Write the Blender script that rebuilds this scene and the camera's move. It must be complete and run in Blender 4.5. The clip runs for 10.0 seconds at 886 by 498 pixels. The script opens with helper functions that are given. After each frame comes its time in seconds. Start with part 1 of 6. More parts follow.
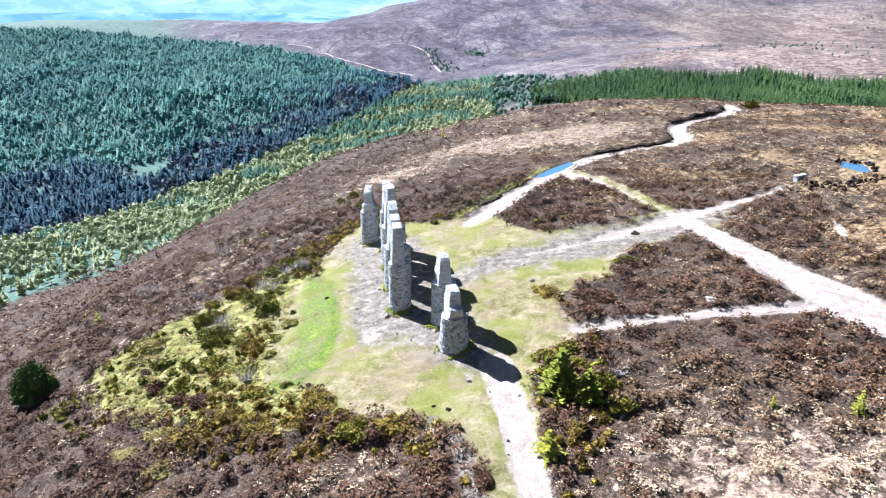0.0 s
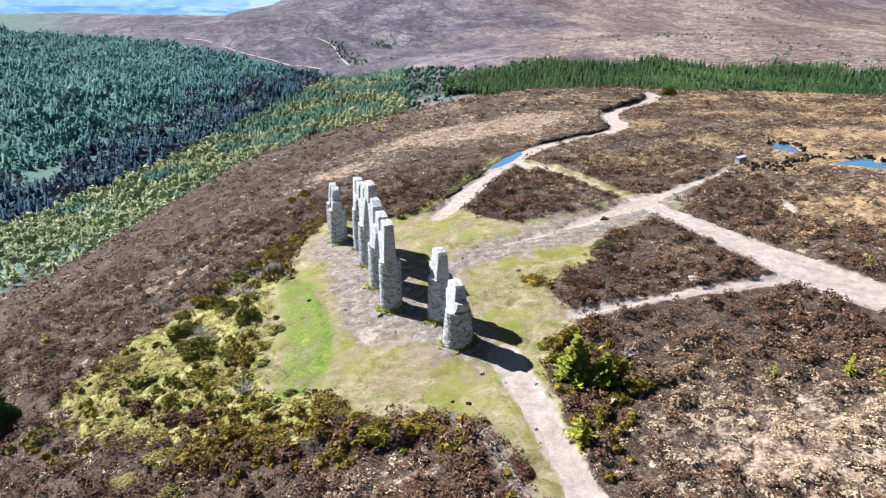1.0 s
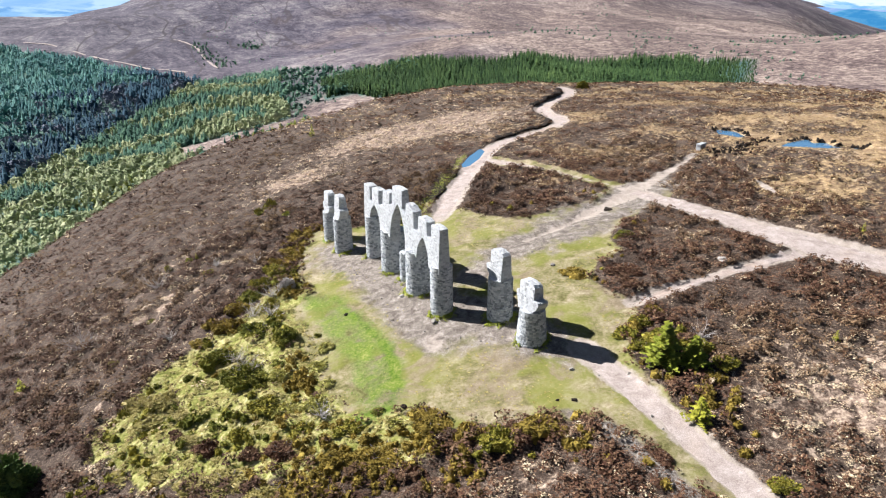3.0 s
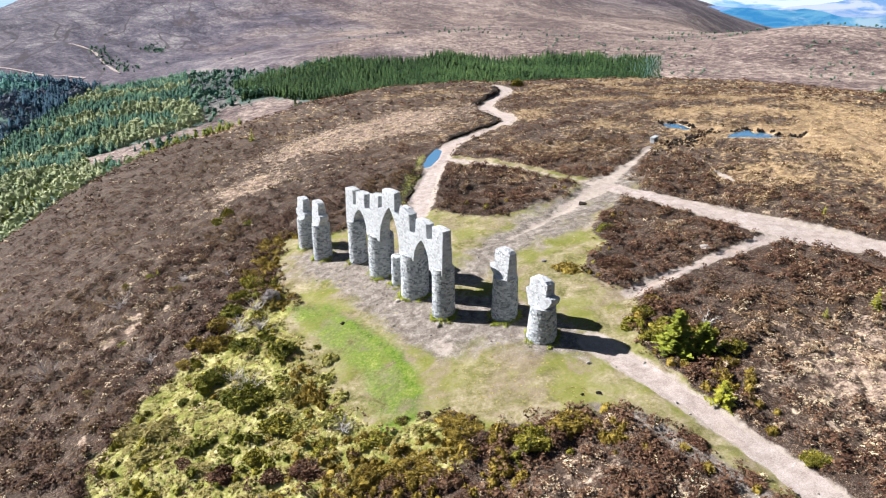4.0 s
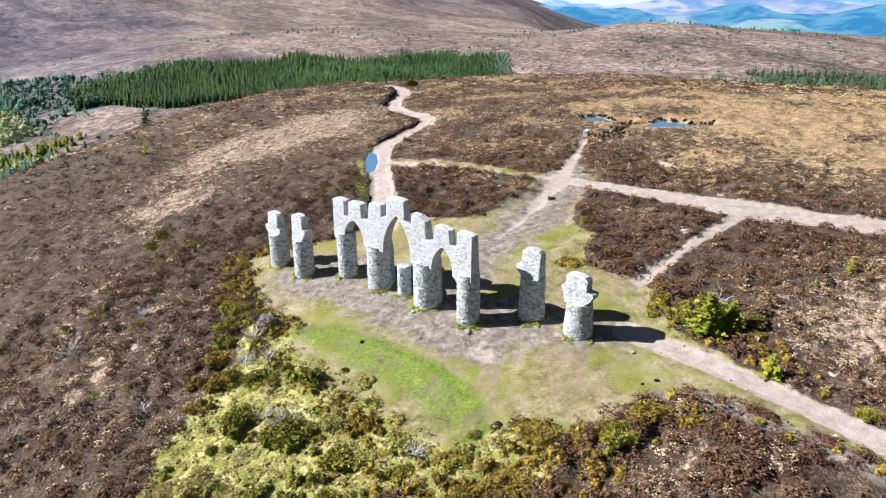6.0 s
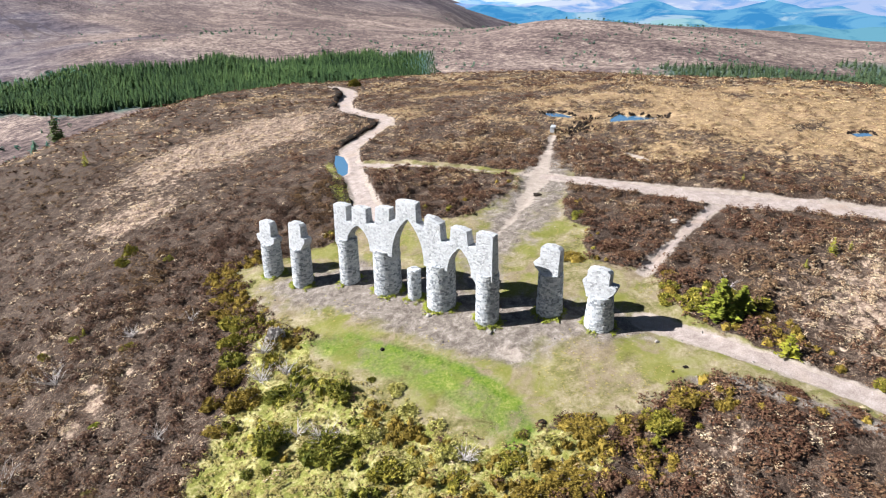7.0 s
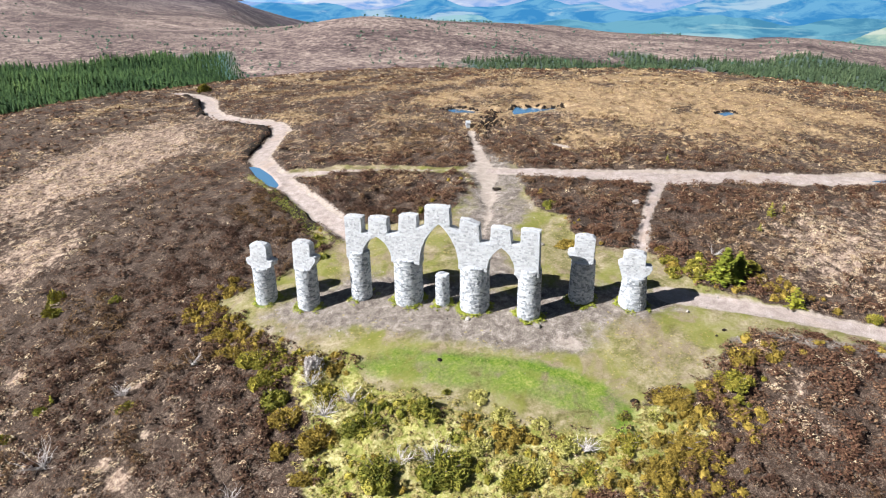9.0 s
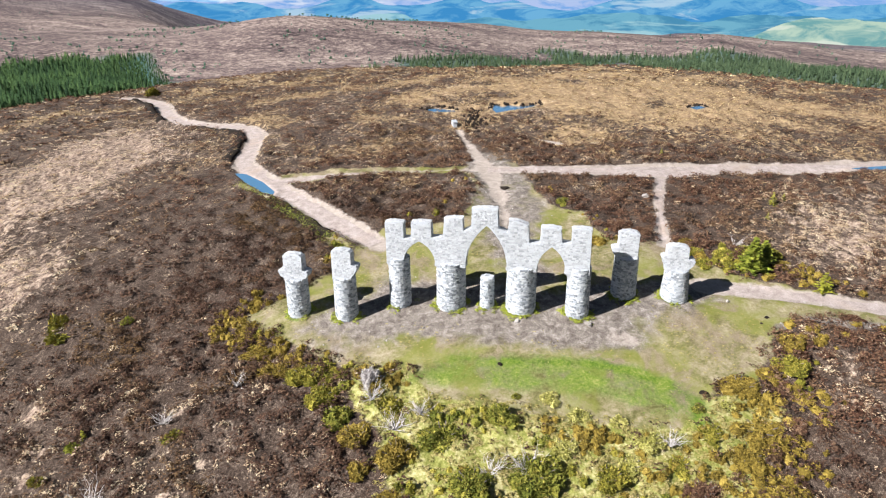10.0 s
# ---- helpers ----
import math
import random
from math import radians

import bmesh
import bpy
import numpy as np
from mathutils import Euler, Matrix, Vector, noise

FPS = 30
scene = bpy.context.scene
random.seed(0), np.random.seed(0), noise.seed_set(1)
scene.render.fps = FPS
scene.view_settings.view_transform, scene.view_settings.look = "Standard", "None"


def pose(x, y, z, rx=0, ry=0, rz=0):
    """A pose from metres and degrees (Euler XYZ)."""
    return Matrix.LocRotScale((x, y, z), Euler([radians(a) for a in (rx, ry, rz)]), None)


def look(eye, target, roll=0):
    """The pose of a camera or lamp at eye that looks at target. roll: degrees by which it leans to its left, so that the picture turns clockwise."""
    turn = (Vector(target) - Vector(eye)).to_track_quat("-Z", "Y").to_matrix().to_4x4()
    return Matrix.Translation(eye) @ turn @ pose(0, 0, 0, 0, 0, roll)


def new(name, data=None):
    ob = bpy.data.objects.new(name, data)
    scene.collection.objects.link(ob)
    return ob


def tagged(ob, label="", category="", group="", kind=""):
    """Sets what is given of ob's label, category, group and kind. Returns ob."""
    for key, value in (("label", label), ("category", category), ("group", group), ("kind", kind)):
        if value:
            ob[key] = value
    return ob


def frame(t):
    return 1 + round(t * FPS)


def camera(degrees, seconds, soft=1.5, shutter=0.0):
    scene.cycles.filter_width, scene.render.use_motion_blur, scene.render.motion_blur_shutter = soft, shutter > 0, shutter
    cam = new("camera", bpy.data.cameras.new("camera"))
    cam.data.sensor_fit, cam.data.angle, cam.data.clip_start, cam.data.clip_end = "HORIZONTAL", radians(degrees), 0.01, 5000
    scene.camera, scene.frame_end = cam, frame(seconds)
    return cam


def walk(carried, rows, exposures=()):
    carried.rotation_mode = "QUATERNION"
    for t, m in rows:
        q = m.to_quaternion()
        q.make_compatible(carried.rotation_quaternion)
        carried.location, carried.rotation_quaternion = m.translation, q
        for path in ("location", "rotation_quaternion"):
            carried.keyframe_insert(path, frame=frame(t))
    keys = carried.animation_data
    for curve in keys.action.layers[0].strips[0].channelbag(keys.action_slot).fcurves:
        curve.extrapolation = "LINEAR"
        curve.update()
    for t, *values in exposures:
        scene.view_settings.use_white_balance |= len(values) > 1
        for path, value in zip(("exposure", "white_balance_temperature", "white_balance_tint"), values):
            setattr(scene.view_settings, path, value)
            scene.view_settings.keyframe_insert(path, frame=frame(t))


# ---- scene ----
cam = camera(69.4, 10.0, soft=1.15)
PATH = [
    (0, (0.056, -0.052, 20.457), (-0.01, 1.817, 19.748), -0.2),
    (0.5, (-2.585, 0.043, 20.484), (-2.532, 1.905, 19.756), -0.2),
    (1, (-5.287, 0.367, 20.53), (-5.089, 2.218, 19.799), -0.3),
    (1.5, (-8.21, 0.881, 20.645), (-7.891, 2.715, 19.913), -0.4),
    (2, (-11.178, 1.536, 20.68), (-10.802, 3.357, 19.945), -0.5),
    (2.5, (-14.021, 2.365, 20.698), (-13.572, 4.17, 19.962), -0.6),
    (3.8, (-20.571, 5.348, 20.621), (-19.828, 7.051, 19.881), -0.6),
    (4, (-21.519, 5.887, 20.63), (-20.735, 7.572, 19.89), -0.7),
    (4.5, (-23.819, 7.396, 20.656), (-22.928, 9.025, 19.914), -0.7),
    (5, (-25.94, 9.002, 20.654), (-24.947, 10.57, 19.909), -0.8),
    (5.5, (-27.979, 10.742, 20.703), (-26.913, 12.261, 19.956), -0.8),
    (5.7, (-28.823, 11.491, 20.711), (-27.726, 12.988, 19.965), -0.7),
    (6.8, (-33.417, 16.174, 20.78), (-32.128, 17.508, 20.03), -0.8),
    (7, (-34.251, 17.073, 20.801), (-32.934, 18.377, 20.05), -0.9),
    (7.5, (-36.391, 19.601, 20.859), (-34.991, 20.812, 20.103), -0.9),
    (8, (-38.588, 22.575, 20.981), (-37.088, 23.659, 20.222), -0.8),
    (8.5, (-40.634, 26.023, 21.038), (-39.053, 26.981, 20.275), -0.8),
    (9, (-42.38, 29.792, 21.101), (-40.731, 30.625, 20.336), -0.7),
    (9.5, (-43.707, 33.647, 21.114), (-42.007, 34.368, 20.346), -0.6),
    (10, (-44.613, 37.408, 21.113), (-42.881, 38.044, 20.342), -0.7),
]
walk(cam, [(t, look(eye, target, roll)) for t, eye, target, roll in PATH], exposures=[(0.0, 1.70, 5600, 11), (0.6, 1.45, 5850, 11), (1.2, 1.27, 6150, 11), (2.5, 1.23, 6250, 11), (5.5, 1.18, 6250, 11), (8.0, 1.12, 6250, 11), (10.0, 1.05, 6250, 11)])

# ---- world, sun, exposure ----
SUN_FROM = Vector((-0.73, 0.68, 0.767)).normalized()   # towards the sun
world = bpy.data.worlds.new("sky")
scene.world = world
world.use_nodes = True
wt = world.node_tree
sky = wt.nodes.new("ShaderNodeTexSky")
sky.sky_type, sky.sun_disc = "NISHITA", False
sky.sun_elevation = math.asin(SUN_FROM.z)
sky.sun_rotation = math.atan2(SUN_FROM.x, SUN_FROM.y)
sky.air_density, sky.dust_density, sky.ozone_density = 1.0, 0.6, 1.5
wt.links.new(sky.outputs[0], wt.nodes["Background"].inputs[0])
wt.nodes["Background"].inputs[1].default_value = 0.024
sun = new("sun", bpy.data.lights.new("sun", "SUN"))
sun.data.energy, sun.data.angle, sun.data.color = 5.6, radians(0.53), (1.0, 0.965, 0.92)
sun.matrix_basis = look(SUN_FROM * 100, (0, 0, 0))


# ---- node helper ----
class Shader:
    def __init__(self, name, rough=0.9, spec=0.25):
        self.mat = bpy.data.materials.new(name)
        self.mat.use_nodes = True
        self.t = self.mat.node_tree
        self.b = self.t.nodes["Principled BSDF"]
        self.b.inputs["Roughness"].default_value = rough
        self.b.inputs["Specular IOR Level"].default_value = spec
        self.where = self.t.nodes.new("ShaderNodeNewGeometry")

    def put(self, socket, value):
        if hasattr(value, "is_output"):
            self.t.links.new(value, socket)
        else:
            socket.default_value = (*value, 1) if isinstance(value, tuple) and len(value) == 3 and socket.type == "RGBA" else value

    def noise(self, scale, detail=6, rough=0.6, warp=0.0, stretch=None):
        n = self.t.nodes.new("ShaderNodeTexNoise")
        v = self.where.outputs["Position"]
        if stretch:
            m = self.t.nodes.new("ShaderNodeMapping")
            self.t.links.new(v, m.inputs["Vector"])
            m.inputs["Rotation"].default_value = (0, 0, stretch[3])
            m.inputs["Scale"].default_value = stretch[:3]
            v = m.outputs[0]
        self.t.links.new(v, n.inputs["Vector"])
        n.inputs["Scale"].default_value, n.inputs["Detail"].default_value = scale, detail
        n.inputs["Roughness"].default_value, n.inputs["Distortion"].default_value = rough, warp
        return n.outputs["Fac"]

    def ramp(self, fac, *stops):
        n = self.t.nodes.new("ShaderNodeValToRGB")
        e = n.color_ramp.elements
        while len(e) < len(stops):
            e.new(0.5)
        for item, (p, c) in zip(e, stops):
            item.position, item.color = p, (*c, 1)
        self.put(n.inputs[0], fac)
        return n.outputs[0]

    def span(self, v, a, b, lo=0.0, hi=1.0):
        n = self.t.nodes.new("ShaderNodeMapRange")
        n.interpolation_type = "SMOOTHSTEP"
        for i, x in enumerate((v, a, b, lo, hi)):
            self.put(n.inputs[i], x)
        return n.outputs[0]

    def math(self, op, a, b=0.0, c=0.0):
        n = self.t.nodes.new("ShaderNodeMath")
        n.operation = op
        for i, x in enumerate((a, b, c)):
            self.put(n.inputs[i], x)
        return n.outputs[0]

    def mix(self, f, a, b, how="MIX"):
        n = self.t.nodes.new("ShaderNodeMix")
        n.data_type, n.blend_type = "RGBA", how
        self.put(n.inputs[0], f), self.put(n.inputs[6], a), self.put(n.inputs[7], b)
        return n.outputs[2]

    def attribute(self, name):
        n = self.t.nodes.new("ShaderNodeAttribute")
        n.attribute_name = name
        s = self.t.nodes.new("ShaderNodeSeparateColor")
        self.t.links.new(n.outputs["Color"], s.inputs[0])
        return (*s.outputs, n.outputs["Alpha"])

    def own(self):
        o = self.t.nodes.new("ShaderNodeObjectInfo")
        return self.math("FRACT", self.math("ADD", o.outputs["Random"], self.where.outputs["Random Per Island"]))

    def bump(self, h, strength=0.5, distance=0.05):
        n = self.t.nodes.new("ShaderNodeBump")
        n.inputs["Strength"].default_value, n.inputs["Distance"].default_value = strength, distance
        self.put(n.inputs["Height"], h)
        self.t.links.new(n.outputs[0], self.b.inputs["Normal"])
        return self

    def colour(self, c):
        self.put(self.b.inputs["Base Color"], c)
        return self


# ---- materials ----
def ground_material():
    s = Shader("moorland_ground", 0.95, 0.15)
    path, clearing, green, gravel = s.attribute("mask_a")
    tan, pale, meadow, far = s.attribute("mask_b")
    n1, n2, n3 = s.noise(0.7, 8, 0.65, 0.4), s.noise(5.0, 6, 0.7), s.noise(0.09, 6, 0.6, 0.5)
    n4 = s.noise(1.6, 7, 0.7, 0.3)
    n5 = s.noise(16.0, 5, 0.75)
    heather = s.ramp(s.mix(0.5, s.mix(0.65, n1, n2), n5), (0.40, (0.009, 0.006, 0.005)), (0.47, (0.034, 0.023, 0.017)), (0.53, (0.080, 0.056, 0.042)), (0.60, (0.24, 0.19, 0.15)))
    tanned = s.ramp(s.mix(0.5, n4, n2), (0.33, (0.05, 0.030, 0.022)), (0.46, (0.20, 0.132, 0.080)), (0.56, (0.33, 0.24, 0.13)), (0.70, (0.48, 0.39, 0.25)))
    paled = s.ramp(s.mix(0.5, n4, n2), (0.36, (0.05, 0.032, 0.025)), (0.48, (0.16, 0.11, 0.085)), (0.60, (0.42, 0.33, 0.25)), (0.72, (0.58, 0.50, 0.40)))
    t1 = s.span(s.math("ADD", tan, s.math("MULTIPLY", s.math("SUBTRACT", n4, 0.5), 2.6)), 0.35, 0.85)
    p1 = s.span(s.math("ADD", pale, s.math("MULTIPLY", s.math("SUBTRACT", n4, 0.5), 3.4)), 0.5, 1.0)
    c = s.mix(t1, heather, tanned)
    c = s.mix(p1, c, paled)
    broad, patchy, grainy = s.noise(0.0055, 8, 0.65, 1.0, (1.0, 0.4, 1.0, 0.3)), s.noise(0.04, 8, 0.74, 0.8, (1.0, 0.5, 1.0, 0.35)), s.noise(0.16, 7, 0.84, 0.3)
    tone = s.math("ADD", s.math("MULTIPLY", broad, 0.34), s.math("ADD", s.math("MULTIPLY", patchy, 0.36), s.math("MULTIPLY", grainy, 0.40)))
    # heather purple with the blue-grey haze of distance mixed in
    moor_far = s.ramp(tone, (0.470, (0.017, 0.014, 0.026)), (0.515, (0.043, 0.037, 0.056)), (0.55, (0.073, 0.063, 0.084)), (0.59, (0.115, 0.103, 0.119)), (0.64, (0.217, 0.198, 0.195)))
    # gullies too fine for the mesh: their shading is painted as dark lines
    gully = s.math("ABSOLUTE", s.math("SUBTRACT", s.noise(0.0042, 3, 0.45, 0.3, (1.6, 0.35, 1.0, -0.45)), 0.5))
    moor_far = s.mix(s.span(gully, 0.003, 0.012, 0.85, 0.0), moor_far, (0.04, 0.032, 0.040))
    wood, warm, _, _ = s.attribute("mask_c")
    moor_mid = s.ramp(s.mix(0.45, tone, s.noise(0.17, 8, 0.84, 0.5)), (0.45, (0.022, 0.017, 0.018)), (0.50, (0.082, 0.059, 0.058)), (0.54, (0.165, 0.124, 0.111)), (0.60, (0.384, 0.311, 0.259)))
    moor_far = s.mix(warm, moor_far, moor_mid)
    c = s.mix(far, c, moor_far)
    # forest floor, its blue-green tint carrying distance haze
    c = s.mix(wood, c, s.ramp(n3, (0.35, (0.035, 0.085, 0.080)), (0.6, (0.075, 0.135, 0.105))))
    # low meadow: dry grass with moss
    mead = s.ramp(s.mix(0.5, n1, n2), (0.37, (0.080, 0.082, 0.016)), (0.46, (0.172, 0.180, 0.040)), (0.53, (0.290, 0.275, 0.100)), (0.63, (0.50, 0.445, 0.240)))
    c = s.mix(s.span(s.math("ADD", meadow, s.math("MULTIPLY", s.math("SUBTRACT", n1, 0.5), 0.9)), 0.35, 0.65), c, mead)
    turf = s.ramp(s.mix(0.35, n1, n2), (0.38, (0.085, 0.080, 0.026)), (0.47, (0.165, 0.148, 0.066)), (0.53, (0.235, 0.200, 0.118)), (0.62, (0.34, 0.29, 0.20)))
    turf = s.mix(s.span(s.noise(0.22, 5, 0.6, 0.5), 0.44, 0.60), turf, s.mix(0.7, turf, (0.155, 0.165, 0.03)))
    turf = s.mix(s.span(s.noise(0.38, 6, 0.62, 0.6), 0.50, 0.62, 0.0, 0.75), turf, s.ramp(s.mix(0.5, n4, n5), (0.38, (0.115, 0.085, 0.055)), (0.5, (0.205, 0.158, 0.112)), (0.62, (0.32, 0.262, 0.20))))
    c = s.mix(s.span(s.math("ADD", clearing, s.math("MULTIPLY", s.math("SUBTRACT", n4, 0.5), 0.7)), 0.40, 0.60), c, turf)
    lawn = s.ramp(s.mix(0.5, n1, n2), (0.36, (0.030, 0.070, 0.006)), (0.47, (0.066, 0.122, 0.010)), (0.56, (0.128, 0.172, 0.026)), (0.67, (0.25, 0.255, 0.08)))
    c = s.mix(s.span(s.math("ADD", green, s.math("MULTIPLY", s.math("SUBTRACT", n1, 0.5), 1.6)), 0.35, 0.95), c, lawn)
    dirt = s.ramp(s.mix(0.5, n4, n5), (0.39, (0.055, 0.045, 0.038)), (0.47, (0.135, 0.113, 0.097)), (0.54, (0.215, 0.187, 0.163)), (0.62, (0.40, 0.36, 0.325)))
    c = s.mix(s.span(s.math("ADD", gravel, s.math("MULTIPLY", s.math("SUBTRACT", n1, 0.5), 1.3)), 0.3, 0.85), c, dirt)
    way = s.ramp(s.mix(0.5, n4, n5), (0.34, (0.20, 0.16, 0.135)), (0.5, (0.30, 0.255, 0.22)), (0.66, (0.42, 0.37, 0.33)))
    c = s.mix(s.span(s.math("ADD", path, s.math("MULTIPLY", s.math("SUBTRACT", n4, 0.5), 0.8)), 0.38, 0.66), c, way)
    s.colour(c).bump(s.mix(0.5, n2, n5), 0.6, 0.06)
    return s.mat


def path_material():
    s = Shader("trodden_gravel", 0.95, 0.15)
    a, b, d = s.noise(1.4, 7, 0.65, 0.3), s.noise(14.0, 5, 0.7), s.noise(0.35, 4)
    c = s.ramp(s.mix(0.5, a, b), (0.36, (0.195, 0.154, 0.137)), (0.5, (0.315, 0.265, 0.242)), (0.64, (0.46, 0.405, 0.38)))
    c = s.mix(s.span(d, 0.5, 0.75), c, s.mix(0.5, c, (0.30, 0.22, 0.16)))
    s.colour(c).bump(s.mix(0.5, a, b), 0.5, 0.05)
    return s.mat


def plant_material(name, stops, patch=0.8, second=None):
    s = Shader(name, 0.9, 0.15)
    own, n, grain = s.own(), s.noise(6.0, 4, 0.7), s.noise(24.0, 3, 0.6)
    big = s.noise(patch, 5, 0.6)
    f = s.math("ADD", s.math("MULTIPLY", own, 0.34), s.math("ADD", s.math("MULTIPLY", n, 0.45), s.math("MULTIPLY", big, 0.45)))
    f = s.math("ADD", f, s.math("MULTIPLY", grain, 0.55))
    f = s.math("SUBTRACT", f, 0.36)
    c = s.ramp(f, *stops)
    if second:
        c = s.mix(s.span(s.noise(0.11, 5, 0.65, 0.6), 0.50, 0.64), c, s.ramp(f, *second))
    s.colour(c).bump(grain, 0.8, 0.04)
    return s.mat


def tree_material(name, stops, patch=0.02):
    """Needles seen from afar: a tone for each tree, patches through the stand, and fine grain."""
    s = Shader(name, 0.9, 0.1)
    n = s.t.nodes.new("ShaderNodeAttribute")
    n.attribute_name = "tone"
    f = s.math("ADD", s.math("MULTIPLY", n.outputs["Fac"], 0.34), s.math("ADD", s.math("MULTIPLY", s.where.outputs["Random Per Island"], 0.20), s.math("MULTIPLY", s.noise(patch, 5, 0.6), 0.75)))
    s.colour(s.ramp(s.math("SUBTRACT", f, 0.18), *stops))
    return s.mat


def stone_material(name, tones, spots, bloom):
    s = Shader(name, 0.92, 0.2)
    own, fine, mid = s.own(), s.noise(18.0, 6, 0.7), s.noise(2.5, 6, 0.65)
    c = s.ramp(own, *tones)
    c = s.mix(s.span(fine, 0.40, 0.66, 0.0, bloom), c, (0.56, 0.56, 0.545))
    c = s.mix(s.span(mid, 0.50, 0.72, 0.0, 0.35), c, (0.26, 0.255, 0.24))
    pits = s.noise(17.0, 5, 0.75)
    c = s.mix(s.span(pits, 0.56, 0.70, 0.0, spots), c, (0.12, 0.125, 0.135))
    c = s.mix(s.span(s.noise(6.0, 5, 0.7), 0.57, 0.70, 0.0, bloom), c, (0.60, 0.60, 0.585))
    s.colour(c).bump(s.mix(0.5, fine, pits), 0.4, 0.014)
    return s.mat

def mortar_material():
    s = Shader("old_lime_mortar", 0.95, 0.15)
    a, b = s.noise(5.0, 6, 0.7), s.noise(30.0, 4, 0.7)
    c = s.ramp(s.mix(0.5, a, b), (0.3, (0.37, 0.385, 0.41)), (0.5, (0.43, 0.45, 0.48)), (0.7, (0.48, 0.50, 0.53)))
    c = s.mix(s.span(s.noise(24.0, 4, 0.7), 0.55, 0.68, 0.0, 0.35), c, (0.17, 0.175, 0.19))
    s.colour(c).bump(a, 0.4, 0.015)
    return s.mat


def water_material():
    s = Shader("sky_tinted_water", 0.04, 0.6)
    # blue base colour stands for sky reflection, too dark from the sky alone
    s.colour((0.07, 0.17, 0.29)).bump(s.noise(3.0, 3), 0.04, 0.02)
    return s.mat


def glowing_backdrop_material(name, low, high, field):
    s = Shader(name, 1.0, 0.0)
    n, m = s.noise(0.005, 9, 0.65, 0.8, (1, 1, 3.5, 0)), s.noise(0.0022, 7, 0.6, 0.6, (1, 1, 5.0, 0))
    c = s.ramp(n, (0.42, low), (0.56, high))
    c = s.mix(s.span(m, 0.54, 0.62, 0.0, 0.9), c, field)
    # black base: daylight and haze on the far land come from emission
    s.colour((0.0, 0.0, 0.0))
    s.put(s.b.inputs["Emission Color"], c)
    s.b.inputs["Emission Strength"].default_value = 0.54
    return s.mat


GROUND, PATHWAY = ground_material(), path_material()
STONE = stone_material("pale_rubble_granite", ((0.0, (0.116, 0.130, 0.152)), (0.2, (0.242, 0.265, 0.289)), (0.5, (0.385, 0.410, 0.441)), (1.0, (0.550, 0.562, 0.578))), 0.70, 0.25)
HARLED = stone_material("pale_mortared_granite", ((0.0, (0.275, 0.286, 0.299)), (0.25, (0.374, 0.383, 0.399)), (0.7, (0.440, 0.454, 0.473)), (1.0, (0.484, 0.497, 0.509))), 0.62, 0.08)
MORTAR, WATER = mortar_material(), water_material()
HEATHER = plant_material("heather", ((0.25, (0.016, 0.007, 0.006)), (0.42, (0.049, 0.024, 0.016)), (0.58, (0.087, 0.049, 0.031)), (0.74, (0.145, 0.089, 0.055)), (0.92, (0.247, 0.165, 0.103))), patch=0.25, second=((0.25, (0.021, 0.011, 0.004)), (0.42, (0.054, 0.030, 0.013)), (0.58, (0.104, 0.060, 0.027)), (0.74, (0.173, 0.107, 0.048)), (0.92, (0.296, 0.201, 0.091))))
RUSTHEATHER = plant_material("rusty_heather", ((0.25, (0.028, 0.011, 0.006)), (0.42, (0.073, 0.034, 0.021)), (0.58, (0.125, 0.066, 0.040)), (0.74, (0.208, 0.128, 0.076)), (0.92, (0.383, 0.271, 0.158))), patch=0.25, second=((0.25, (0.031, 0.017, 0.009)), (0.42, (0.091, 0.052, 0.028)), (0.58, (0.158, 0.098, 0.055)), (0.74, (0.253, 0.166, 0.095)), (0.92, (0.395, 0.290, 0.172))))
DEERGRASS = plant_material("deer_grass", ((0.25, (0.070, 0.040, 0.025)), (0.45, (0.255, 0.165, 0.085)), (0.65, (0.50, 0.365, 0.19)), (0.9, (0.78, 0.69, 0.45))), patch=0.5)
PALEGRASS = plant_material("bleached_grass", ((0.25, (0.189, 0.119, 0.079)), (0.5, (0.457, 0.329, 0.212)), (0.85, (0.689, 0.635, 0.446))), patch=0.3)
BLAEBERRY = plant_material("yellow_green_shrub", ((0.22, (0.035, 0.039, 0.007)), (0.42, (0.110, 0.109, 0.014)), (0.62, (0.240, 0.207, 0.029)), (0.85, (0.551, 0.467, 0.104))))
JUNIPER = plant_material("green_shrub", ((0.22, (0.031, 0.041, 0.008)), (0.45, (0.091, 0.103, 0.014)), (0.65, (0.205, 0.194, 0.032)), (0.9, (0.516, 0.429, 0.097))))
STRAWBUSH = plant_material("pale_tufts", ((0.22, (0.093, 0.095, 0.019)), (0.45, (0.245, 0.233, 0.051)), (0.65, (0.431, 0.396, 0.125)), (0.9, (0.675, 0.616, 0.284))))
GOLDSHRUB = plant_material("golden_shrub", ((0.22, (0.051, 0.035, 0.008)), (0.45, (0.147, 0.107, 0.018)), (0.7, (0.293, 0.210, 0.041)), (0.9, (0.502, 0.392, 0.112))))
EASTWOOD = tree_material("eastern_conifers", ((0.15, (0.022, 0.038, 0.020)), (0.45, (0.050, 0.078, 0.040)), (0.7, (0.090, 0.125, 0.062)), (0.95, (0.15, 0.19, 0.095))), 0.02)
NEEDLE = plant_material("spruce_needles", ((0.2, (0.027, 0.051, 0.014)), (0.45, (0.063, 0.105, 0.029)), (0.7, (0.129, 0.180, 0.046)), (0.95, (0.236, 0.264, 0.078))), patch=0.02)
